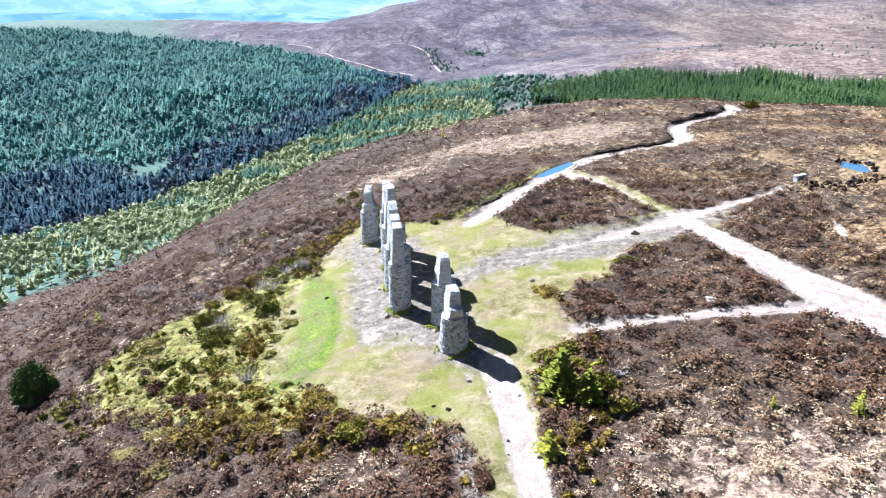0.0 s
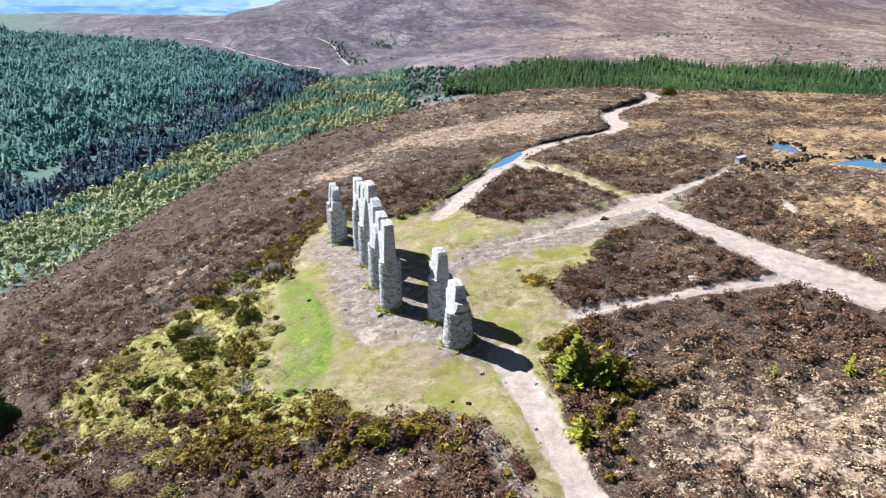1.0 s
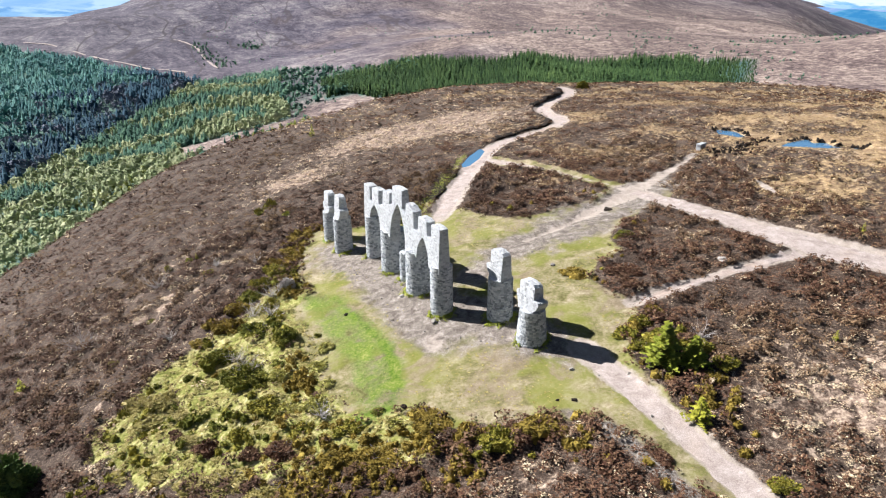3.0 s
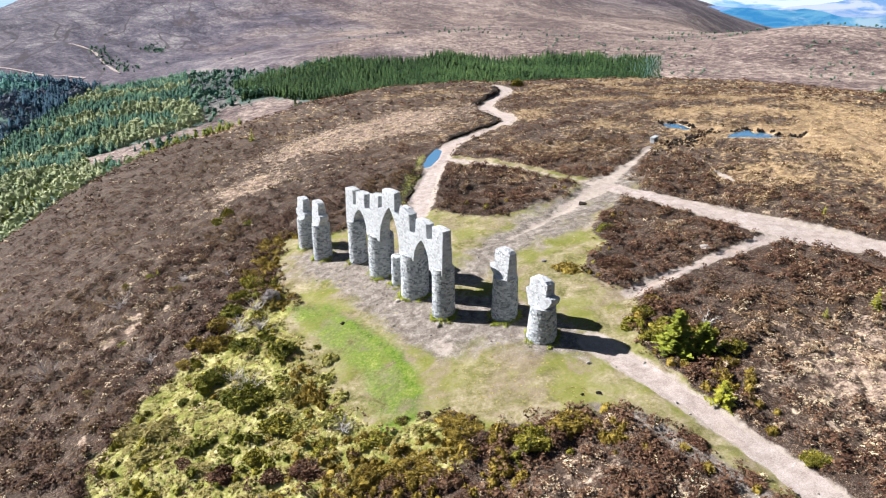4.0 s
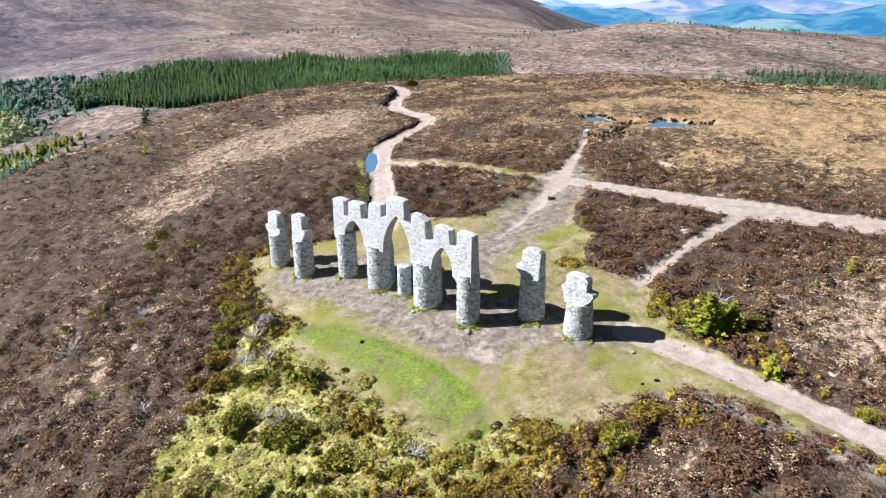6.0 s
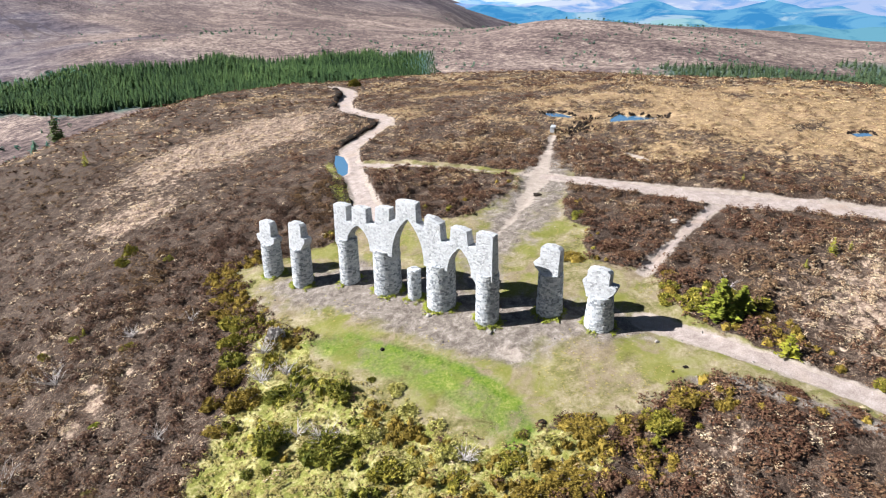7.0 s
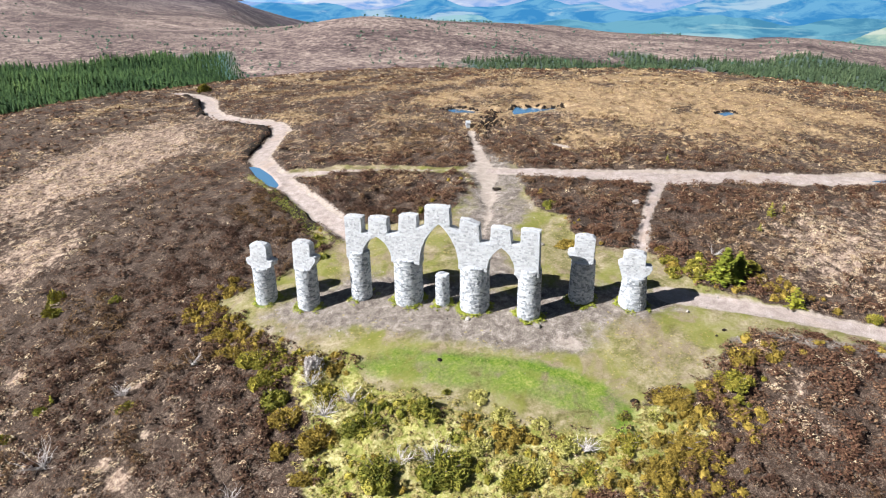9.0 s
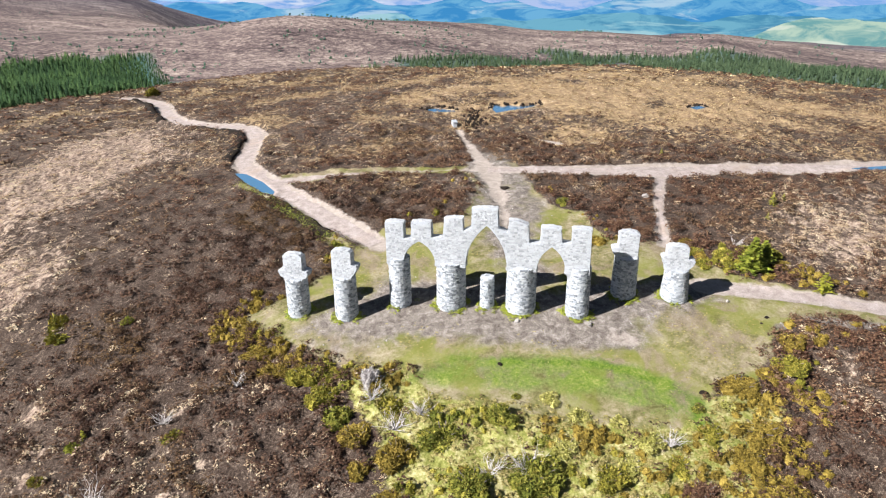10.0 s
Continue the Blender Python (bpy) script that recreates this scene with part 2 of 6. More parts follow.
# some distance haze is mixed into this blue-green
MIXEDWOOD = tree_material("hazed_side_conifers", ((0.2, (0.026, 0.068, 0.058)), (0.45, (0.066, 0.141, 0.100)), (0.7, (0.134, 0.232, 0.138)), (0.95, (0.253, 0.352, 0.202))), 0.03)
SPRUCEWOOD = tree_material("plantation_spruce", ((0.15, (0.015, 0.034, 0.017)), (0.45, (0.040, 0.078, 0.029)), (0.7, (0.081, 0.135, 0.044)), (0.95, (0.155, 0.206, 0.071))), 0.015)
# dark blue tones hold the valley's shade and the haze over it
VALLEYWOOD = tree_material("shaded_valley_conifers", ((0.15, (0.011, 0.033, 0.058)), (0.45, (0.027, 0.066, 0.103)), (0.7, (0.052, 0.107, 0.143)), (0.95, (0.106, 0.180, 0.202))), 0.012)
# lighter tones, with the blue haze of distance put into the needles
UPPERWOOD = tree_material("hazed_upper_conifers", ((0.15, (0.038, 0.104, 0.119)), (0.4, (0.079, 0.187, 0.179)), (0.65, (0.133, 0.274, 0.233)), (0.95, (0.260, 0.419, 0.323))), 0.010)
# grey twigs, darkened and blued for the shade of the valley floor
BIRCH = tree_material("bare_birch_twigs", ((0.2, (0.060, 0.074, 0.106)), (0.5, (0.126, 0.144, 0.186)), (0.9, (0.264, 0.276, 0.318))), 0.03)
LARCH = tree_material("fresh_larch", ((0.15, (0.124, 0.154, 0.080)), (0.4, (0.245, 0.287, 0.152)), (0.7, (0.428, 0.448, 0.263)), (0.95, (0.651, 0.598, 0.408))), 0.03)
LIMEWOOD = tree_material("lime_larch", ((0.2, (0.094, 0.109, 0.016)), (0.5, (0.187, 0.211, 0.040)), (0.9, (0.317, 0.326, 0.080))), 0.05)
LIME = plant_material("young_fir_green", ((0.2, (0.077, 0.106, 0.010)), (0.5, (0.186, 0.218, 0.025)), (0.9, (0.412, 0.397, 0.063))))
YELLOWFIR = plant_material("yellow_green_needles", ((0.2, (0.129, 0.138, 0.013)), (0.5, (0.258, 0.259, 0.026)), (0.9, (0.423, 0.397, 0.062))))
TURF = plant_material("mossy_turf", ((0.2, (0.10, 0.12, 0.012)), (0.5, (0.22, 0.25, 0.03)), (0.9, (0.42, 0.42, 0.10))))
LAWNGRASS = plant_material("lawn_grass", ((0.2, (0.050, 0.099, 0.012)), (0.5, (0.120, 0.171, 0.030)), (0.9, (0.320, 0.288, 0.110))))
DRYGRASS = plant_material("dry_grass", ((0.2, (0.110, 0.102, 0.023)), (0.45, (0.226, 0.194, 0.056)), (0.7, (0.353, 0.288, 0.121)), (0.95, (0.552, 0.469, 0.242))))
PEBBLE = plant_material("grey_pebble", ((0.2, (0.16, 0.14, 0.125)), (0.6, (0.30, 0.275, 0.25)), (0.95, (0.46, 0.43, 0.40))))
PEAT = plant_material("bare_peat", ((0.2, (0.008, 0.006, 0.005)), (0.6, (0.022, 0.016, 0.012)), (0.95, (0.06, 0.042, 0.03))))
BARK = plant_material("grey_bark", ((0.2, (0.07, 0.055, 0.045)), (0.8, (0.22, 0.19, 0.17))))
DEADWOOD = plant_material("bleached_dead_wood", ((0.2, (0.30, 0.27, 0.26)), (0.8, (0.62, 0.58, 0.56))))


# ---- shape of the land ----
def hash2(ix, iy, seed):
    h = (ix.astype(np.int64) * 374761393 + iy.astype(np.int64) * 668265263 + seed * 1442695041) & 0x7FFFFFFF
    h = ((h ^ (h >> 13)) * 1274126177) & 0x7FFFFFFF
    return ((h ^ (h >> 16)) & 0xFFFFFF) / float(0xFFFFFF)


def value_noise(x, y, seed=0):
    ix, iy = np.floor(x), np.floor(y)
    fx, fy = x - ix, y - iy
    fx, fy = fx * fx * (3 - 2 * fx), fy * fy * (3 - 2 * fy)
    a, b = hash2(ix, iy, seed), hash2(ix + 1, iy, seed)
    c, d = hash2(ix, iy + 1, seed), hash2(ix + 1, iy + 1, seed)
    return (a + (b - a) * fx) * (1 - fy) + (c + (d - c) * fx) * fy - 0.5


def fbm(x, y, octaves=4, seed=0):
    return sum(value_noise(x * 2 ** k + 17.3 * k, y * 2 ** k - 9.1 * k, seed + k) * 0.5 ** k for k in range(octaves))


def ss(a, b, v):
    t = np.clip((v - a) / (b - a), 0, 1)
    return t * t * (3 - 2 * t)


HILL = (1.677, 0.089, -3.564, 0.179, 0.667, 4.887, 0.923, 0.801, -1.07, -3.273, -0.341, -0.432, 4.228, -0.166, -2.818)


def hilltop(x, y):
    u, v = np.tanh((x - 10) / 90) * 1.8, np.tanh((y - 55) / 110) * 2.2
    z, k = np.zeros_like(u), 0
    for i in range(5):
        for j in range(5 - i):
            z = z + HILL[k] * u ** i * v ** j
            k += 1
    return z


def distance_land(x, y):
    d, az = np.hypot(x, y), np.degrees(np.arctan2(x, y))
    across, along = (x + 231) * 0.960 - (y - 455) * 0.279, (x + 231) * 0.279 + (y - 455) * 0.960
    z = -48 + 15 * ss(620, 850, d) - 8 * ss(900, 1300, d)
    deep = 62 - 14 * ss(0, 900, along) + 22 * ss(0, -900, along)
    z = z - deep * np.exp(-(across / np.where(across > 0, 230, 650)) ** 2) * ss(2300, 1100, d)
    z = z + 200 * ss(-14.5, 10.5, az) * (1 - ss(30, 48, az)) * ss(1150, 3300, d)
    ridge = ss(43, 53, az) * (1 - ss(120, 150, az))
    crest = np.interp(az, [46, 52, 58, 64, 69, 75, 82, 86, 90, 96, 103], [12, 13, 12, 4, -3, -16, -22, -24, -18, -28, -40])
    z = z + ridge * (crest * ss(480, 850, d) - 130 * ss(980, 1700, d))
    z = z + 33 * np.exp(-((d - 2000) / 420) ** 2) * ss(2, -10, az) - 16 * np.exp(-((d - 2000) / 500) ** 2) * ss(-18, -27, az)
    z = z - 110 * ss(-6, -16, az) * ss(2150, 2900, d)
    z = z + fbm(x / 160, y / 160, 4, 5) * 10 * ss(300, 900, d) + fbm(x / 520, y / 520, 4, 9) * 34 * ss(800, 2400, d) * (1 - 0.8 * ridge)
    return z


FLANK = (1.086, -1.481, -2.888, 4.038, 0.563, -1.359, 1.846, -2.764, 1.549, -0.013, 0.586, -1.3, -0.051, -2.109, -0.422, 4.884, 0.677, 0.282, -1.863, 0.387, -0.575)


def flank(x, y):
    u, v = np.tanh((x - 10) / 110) * 2.2, np.tanh((y - 55) / 120) * 2.4
    z, k = np.zeros_like(u), 0
    for i in range(6):
        for j in range(6 - i):
            z = z + FLANK[k] * u ** i * v ** j
            k += 1
    return z


def land(x, y):
    t = ss(70, 125, np.hypot(x - 10, y - 60))
    z = hilltop(x, y) * (1 - t) + flank(x, y) * t
    z = z - 2.6 * np.exp(-((x + 4) / 19) ** 2 - ((y - 166) / 30) ** 2) + 1.3 * np.exp(-((x - 45) / 20) ** 2 - ((y - 160) / 24) ** 2)
    r = np.hypot(x - 20, y - 65)
    k = ss(190, 400, r)
    z = z * (1 - k) + distance_land(x, y) * k
    apron = np.where(r < 470, -37 - 0.25 * (r - 110), -400)
    return np.where(r > 85, np.maximum(z, apron) + 3.0 * np.exp(-np.abs(z - apron) / 4.0) * ss(85, 130, r), z)


# ways over the hilltop: x, y, half width
WAYS = {}
WAYS["main_path"] = [(5.0, -6, 1.05), (4.3, 8, 1.0), (3.75, 18.5, 0.92), (3.55, 21.4, 0.88), (3.3, 24.2, 0.86), (3.0, 27.5, 0.88), (2.6, 30.5, 0.95), (2.0, 34, 1.0)]
WAYS["north_path"] = [(0.6, 59.6, 1.0), (2.4, 62.8, 1.35), (4.2, 66, 1.4), (7.6, 71.5, 1.25), (9.9, 75.4, 1.3), (13.2, 80.4, 1.5), (17.2, 85.4, 1.4), (23.5, 88.6, 1.3), (28.8, 91.4, 1.3), (31.6, 94.2, 1.4), (33.3, 98.5, 1.5), (34.2, 104.5, 1.5), (36.8, 112, 1.5), (41.6, 118.2, 1.5), (48.5, 125.5, 1.6), (53, 131.5, 1.6), (56.4, 138, 1.6), (58, 146, 1.2)]
WAYS["cross_path"] = [(11.6, 77.6, 0.9), (15.2, 71.5, 0.75), (16.9, 65.3, 0.65), (18.7, 59.5, 0.6), (20.3, 54.6, 1.1)]
WAYS["spur_path"] = [(11.8, 77.8, 0.9), (14.0, 73.6, 0.7), (15.4, 70.2, 0.5), (16.2, 67.6, 0.3)]
WAYS["wide_path"] = [(19.6, 56.5, 0.9), (20.9, 51.2, 1.35), (22.6, 45, 1.4), (24.1, 40.3, 2.1), (25.2, 37.5, 2.2), (27.3, 33.4, 1.75), (31.1, 25.1, 1.6), (36.3, 15, 1.7), (41, 5, 1.6), (46, -6, 1.6)]
WAYS["link_path"] = [(23.4, 38.2, 0.8), (18.6, 38.15, 0.55), (14.5, 37.9, 0.5), (10.8, 37.5, 0.5), (7.4, 37.1, 0.55)]
WAYS["hut_path"] = [(32.4, 63.4, 0.6), (27.1, 60.2, 0.55), (22.1, 57.3, 0.9), (18, 55, 1.2), (13.7, 53.1, 0.8), (9.6, 51.2, 0.5), (5.5, 50.0, 0.3)]
CLEARING = [(-11.3, 65.6), (-8.6, 64.2), (-3.5, 61.3), (0, 61.6), (3.4, 60.6), (4.6, 57), (6.2, 55.2), (9.5, 54.3), (14, 55.4), (17, 57), (19.6, 56.5), (19.4, 53), (16.3, 50.4), (12.0, 47.9), (11, 44.4), (8.2, 43.2), (6.6, 41), (7.2, 38.4), (7.6, 36.6), (6.4, 35.2), (5.0, 33.8), (4.0, 31.5), (4.0, 26), (4.4, 18), (5.0, 6), (3.4, 6), (2.6, 18), (1.5, 21), (0.7, 23.8), (0.6, 25.8), (-0.6, 27.9), (-3, 29.8), (-5.8, 30.1), (-8.2, 31), (-9.0, 33), (-10.5, 33.5), (-12.6, 35), (-13.4, 37), (-14, 40), (-14.2, 45.2), (-14.6, 47.4), (-13.9, 50), (-13, 52.2), (-13.6, 54.4), (-12.9, 58), (-12.2, 61.5)]
MEADOW = [(-13, 55.5), (-17, 53.5), (-19.5, 50.5), (-23.6, 47.0), (-27.6, 43.8), (-27.6, 40.2), (-24.6, 36.6), (-18, 33.2), (-13.6, 31.2), (-9.5, 29.6), (-8, 31.5), (-10, 34.5), (-12.6, 38)]
MIXED = [(-30, 36), (-18, 29), (-13, 26.5), (-7, 21), (-3, 18), (0.4, 17), (0.2, 24), (-1, 27.5), (-4, 29.5), (-8, 31), (-14, 36), (-27, 45)]
LAWN = [(-12.2, 50.6), (-10.2, 47.6), (-9.3, 43), (-8.9, 39.8), (-8.4, 37.4), (-9.2, 34.4), (-11.2, 34.2), (-12.6, 35.9), (-12.2, 39), (-12.8, 42.4), (-13.4, 46.8), (-13.9, 50.6)]
DIRT = [(-11.5, 61.2), (-8.4, 60), (-4, 57), (-2.4, 50), (-1.5, 44), (1.5, 39.5), (2.6, 34.5), (0.5, 32.5), (-2.2, 35), (-4.0, 37.4), (-7.0, 37.4), (-8.2, 40.2), (-9.0, 45.5), (-10.2, 51.1), (-12.1, 56.3)]
BARE = [(-21.8, 74.2, 0.7), (-19.7, 64.4, 0.45), (-22.3, 60.6, 0.3), (-20.0, 60.5, 0.25), (-25.1, 59.6, 0.4), (-24.9, 61.1, 0.25), (-24.1, 71.6, 0.5), (-27.0, 60.8, 0.35), (-27.1, 58.5, 0.35), (-28.4, 46.0, 0.45), (-25.4, 70.7, 0.5), (-30.5, 49.5, 0.3), (-23.0, 66.5, 0.3)]
SCRATCH = [(31.6, 52.8, 0.22), (31.0, 50.6, 0.32), (30.4, 49.0, 0.25)]
SCAR = [(-1.6, 29.4, 0.4), (-0.2, 27.0, 0.5), (0.6, 24, 0.6), (1.2, 20, 0.6), (2.0, 10, 0.6)]
POOLS = {
    "puddle": ([(14.2, 84.4), (14.3, 82.8), (12.2, 79.2), (9.6, 76.0), (8.7, 75.7), (9.0, 77.0), (11.4, 80.9)], 1.02),
    "pool_far": ([(42.4, 72.4), (44.0, 70.4), (42.9, 67.3), (41.6, 67.5), (41.0, 69.8)], 3.95),
    "pool_star": ([(42.6, 61.2), (44.6, 62.3), (48.3, 63.1), (47.2, 61.3), (48.6, 60.8), (48.0, 58.9), (50.3, 57.3), (48.3, 56.4), (46.6, 58.2), (45.0, 59.6)], 4.1),
    "pool_small": ([(55.2, 35.8), (57.0, 34.4), (55.6, 33.6), (53.8, 34.8)], 3.92),
    "pool_track": ([(33.2, 19.4), (34.4, 17.6), (36.0, 14.6), (35.2, 14.4), (33.6, 16.8)], 2.0),
}
COLUMNS = {"p1": (-9.49, 61.46, 0.79), "p2": (-9.03, 57.82, 0.79), "p3": (-6.77, 54.61, 0.76), "p4": (-5.95, 51.01, 1.03), "stub": (-5.57, 48.47, 0.48), "p5": (-5.13, 46.14, 1.03), "p6": (-4.59, 42.29, 0.78), "p7": (-1.29, 39.52, 0.86), "p8": (-0.54, 36.06, 0.92)}


def polygon_distance(x, y, poly):
    """Signed distance to a closed outline, negative inside."""
    best, inside = np.full(x.shape, 1e9), np.zeros(x.shape, bool)
    for (ax, ay), (bx, by) in zip(poly, poly[1:] + poly[:1]):
        dx, dy = bx - ax, by - ay
        t = np.clip(((x - ax) * dx + (y - ay) * dy) / (dx * dx + dy * dy + 1e-9), 0, 1)
        best = np.minimum(best, np.hypot(x - ax - t * dx, y - ay - t * dy))
        cross = (ay > y) != (by > y)
        inside ^= cross & (x < ax + (y - ay) / (by - ay if by != ay else 1e-9) * dx)
    return np.where(inside, -best, best)


def way_distance(x, y, rows):
    """Distance from the edge of a way, negative on it."""
    best = np.full(x.shape, 1e9)
    for (ax, ay, aw), (bx, by, bw) in zip(rows, rows[1:]):
        dx, dy = bx - ax, by - ay
        t = np.clip(((x - ax) * dx + (y - ay) * dy) / (dx * dx + dy * dy), 0, 1)
        best = np.minimum(best, np.hypot(x - ax - t * dx, y - ay - t * dy) - aw - t * (bw - aw))
    return best


def soft(d, w):
    return np.clip(0.5 - d / (2 * w), 0, 1)


def in_plantation(x, y):
    d, az = np.hypot(x + 24, y - 7), np.degrees(np.arctan2(x + 24, y - 7))
    wob = fbm(x / 60, y / 60, 3, 22) * 40
    return ((az > 8 + wob * 0.05) & (az < 43.6) & (d > 478 + wob * 0.3 + 48 * ss(24, 17, az) + 95 * ss(16, 9, az)) & (d < 720 + wob)) * 1.0


def wood_edge(az):
    """How far the valley wood reaches in each direction."""
    return np.interp(-az, [2, 5.5, 10, 12.5, 17, 22, 32], [920, 1040, 1215, 1330, 1460, 1600, 1760])


def in_valley(x, y):
    """The wooded valley: 1 on its far side, 0.9 on its near side, 0.5 in the open pine wood."""
    d, az = np.hypot(x, y), np.degrees(np.arctan2(x, y))
    s = (x + 231) * 0.960 - (y - 455) * 0.279
    r = np.hypot(x - 20, y - 65)
    gap = fbm(x / 70, y / 70, 3, 26)
    edge = (az > -50) & (d < 1860) & (r > 128 + 60 * gap)
    far_side = edge & (s < 25) & (az < 2 - 0.006 * (d - 700)) & (d < wood_edge(az) + 60 * gap)
    near_side = edge & (s >= 25) & (s < 250 + gap * 160 + 250 * ss(420, 250, y)) & (az < 2.5 - 14 * ss(330, 180, y)) & (d < 950)
    pines = edge & (s >= 25) & ~near_side & (d > 545 + 10 * np.maximum(az, 0) + 120 * gap) & (az < 14) & (d < 950 - 200 * ss(2, 9, az))
    near_side = near_side & ~((y > 330) & (d < 560) & (az > -7) & (gap < 0.12))
    return far_side * 1.0 + near_side * 0.9 + pines * 0.5


def in_east(x, y):
    d, az = np.hypot(x, y), np.degrees(np.arctan2(x, y))
    band = fbm(x / 90, y / 90, 3, 34)
    return ((d > 380) & (d < 600 + (az - 60) * 5 + band * 200) & (az > 57) & (az < 112) & (band > -0.30 - 0.2 * ss(80, 90, az))) * 0.8


def zones(x, y):
    """What grows or lies where: shares from 0 to 1."""
    wob = fbm(x / 2.2, y / 2.2, 3, 31) * 0.9
    z = {}
    strong = np.minimum.reduce([way_distance(x, y, WAYS[k]) for k in ("main_path", "north_path", "wide_path", "link_path", "spur_path")])
    hut = way_distance(x, y, WAYS["hut_path"])
    faint = np.minimum(way_distance(x, y, WAYS["cross_path"]), hut)
    z["way"] = np.minimum.reduce([strong, faint, way_distance(x, y, SCRATCH)])
    z["path"] = np.maximum(soft(strong + wob * 0.5, 0.5), np.maximum(soft(faint + wob * 0.6, 0.7) * 0.66, soft(hut + wob * 0.6, 0.6) * 0.9))
    z["path"] = np.maximum(z["path"], soft(way_distance(x, y, SCRATCH) + wob * 0.2, 0.3))
    z["path"] = np.maximum(z["path"], 0.62 * np.exp(-((x + 6.2) / 1.3) ** 2 - ((y - 38.8) / 2.0) ** 2))
    open_d = polygon_distance(x, y, CLEARING)
    z["open_d"] = open_d
    z["clearing"] = soft(open_d + wob * 0.6, 0.7)
    z["clearing"] = np.maximum(z["clearing"], soft(np.minimum(way_distance(x, y, WAYS["cross_path"]) - 0.5, np.hypot(x - 19.5, y - 55) - 3.5) + wob, 0.6))
    z["verge"] = soft(way_distance(x, y, [(-0.6, 62.4, 0.6), (2.6, 67.6, 0.55), (6.2, 73.2, 0.45), (8.4, 77.0, 0.4), (10.6, 81.0, 0.3)]) + wob * 0.5, 0.4)
    z["clearing"] = np.maximum(z["clearing"], 0.9 * z["verge"])
    z["meadow"] = soft(polygon_distance(x, y, MEADOW) + wob * 1.6, 0.8)
    mixed = soft(polygon_distance(x, y, MIXED) + wob, 1.0) * ss(0.04, 0.2, fbm(x / 1.6, y / 1.6, 3, 66))
    z["green"] = soft(polygon_distance(x, y, LAWN) + wob * 0.5, 0.9)
    rim = way_distance(x, y, [(-13.6, 51.0, 0.5), (-11.2, 48.9, 0.7), (-9.6, 42.4, 0.7), (-9.1, 39.7, 0.8), (-9.5, 36.0, 0.9), (-10.3, 34.2, 0.6), (-12.2, 34.2, 0.5)])
    z["green"] = np.maximum(0.70 * z["green"], 0.95 * soft(rim + wob * 0.6, 0.8))
    for cx, cy, r in COLUMNS.values():
        z["green"] = np.maximum(z["green"], 0.8 * soft(np.abs(np.hypot(x - cx, y - cy) - r - 0.12) - 0.22 + wob * 0.1, 0.12))
    z["gravel"] = soft(polygon_distance(x, y, DIRT) + wob * 1.2, 1.6)
    z["gravel"] = np.maximum(z["gravel"], 0.9 * soft(way_distance(x, y, SCAR) + wob * 0.5, 0.3))
    trod = way_distance(x, y, [(25, 58.5, 1.4), (20.5, 55.5, 3.6), (14.5, 53.2, 2.8), (8, 50.4, 2.8), (1, 47.5, 2.4), (-3, 45, 1.5)])
    z["path"] = np.maximum(z["path"], 0.34 * soft(trod + wob * 2.4, 1.8))
    z["gravel"] = np.maximum(z["gravel"], 0.95 * soft(trod + wob * 2.4, 2.0))
    big = fbm(x / 26, y / 26, 3, 77)
    east = ss(24, 48, x - 0.10 * (y - 60) + big * 14) * ss(170, 110, y)
    rust = ss(8, 16, x + 0.25 * (y - 60)) * ss(34, 46, y)
    z["tan"] = np.clip(east * 0.25 * (1 + 2.4 * fbm(x / 6, y / 6, 4, 13)) + rust * (0.10 + 0.9 * fbm(x / 7, y / 7, 3, 12)) + 1.25 * np.exp(-((x - 64) / 24) ** 2 - ((y - 42) / 28) ** 2) * (0.8 + 0.8 * fbm(x / 5, y / 5, 3, 18)), 0, 1)
    hump = 1.2 * np.exp(-((x - 12) / 19) ** 2 - ((y - 108 - 0.25 * (x - 12)) / 9) ** 2) + 0.6 * np.exp(-((x + 9) / 9) ** 2 - ((y - 89) / 6) ** 2) * (0.9 + 1.6 * fbm(x / 4, y / 4, 3, 21))
    south = 0.72 * np.exp(-((x - 13) / 7) ** 2 - ((y - 23.5) / 6) ** 2) + 0.55 * np.exp(-((x - 22) / 12) ** 2 - ((y - 20) / 9) ** 2)
    west = 0.28 * np.exp(-((x + 26) / 9) ** 2 - ((y - 62) / 16) ** 2)
    z["pale"] = np.clip(hump * 1.35 + 0.95 * south + west + 0.5 * mixed + rust * np.clip(0.16 + 0.8 * fbm(x / 3.2, y / 3.2, 3, 53), 0, 0.5), 0, 1) * 0.97
    for cx, cy, r in BARE:
        z["pale"] = np.maximum(z["pale"], 1.3 * soft(np.hypot(x - cx, (y - cy) * 0.7) - r + wob * 0.9, 0.35))
    z["pool"] = np.minimum.reduce([polygon_distance(x, y, p) for p, _ in POOLS.values()])
    # first term: treeless far western slope, tinted to look like hazy forest
    z["wood"] = np.maximum.reduce([ss(-21, -27, np.degrees(np.arctan2(x, y))) * ss(1250, 1450, np.hypot(x, y)), np.where(in_valley(x, y) > 0.8, in_valley(x, y), in_valley(x, y) * 0.5), in_plantation(x, y), in_east(x, y)])
    az = np.degrees(np.arctan2(x, y))
    z["warm"] = ss(4, 24, az + 14 * fbm(x / 120, y / 120, 3, 63)) * np.maximum(ss(2500, 1500, np.hypot(x, y)), 0.35) + np.maximum(0.12 * ss(1500, 800, np.hypot(x, y)), ss(760, 560, np.hypot(x, y))) * ss(46, 30, az)
    z["warm"] = np.clip(z["warm"], 0, 1)
    z["far"] = ss(170, 330, np.hypot(x - 20, y - 65))
    return z


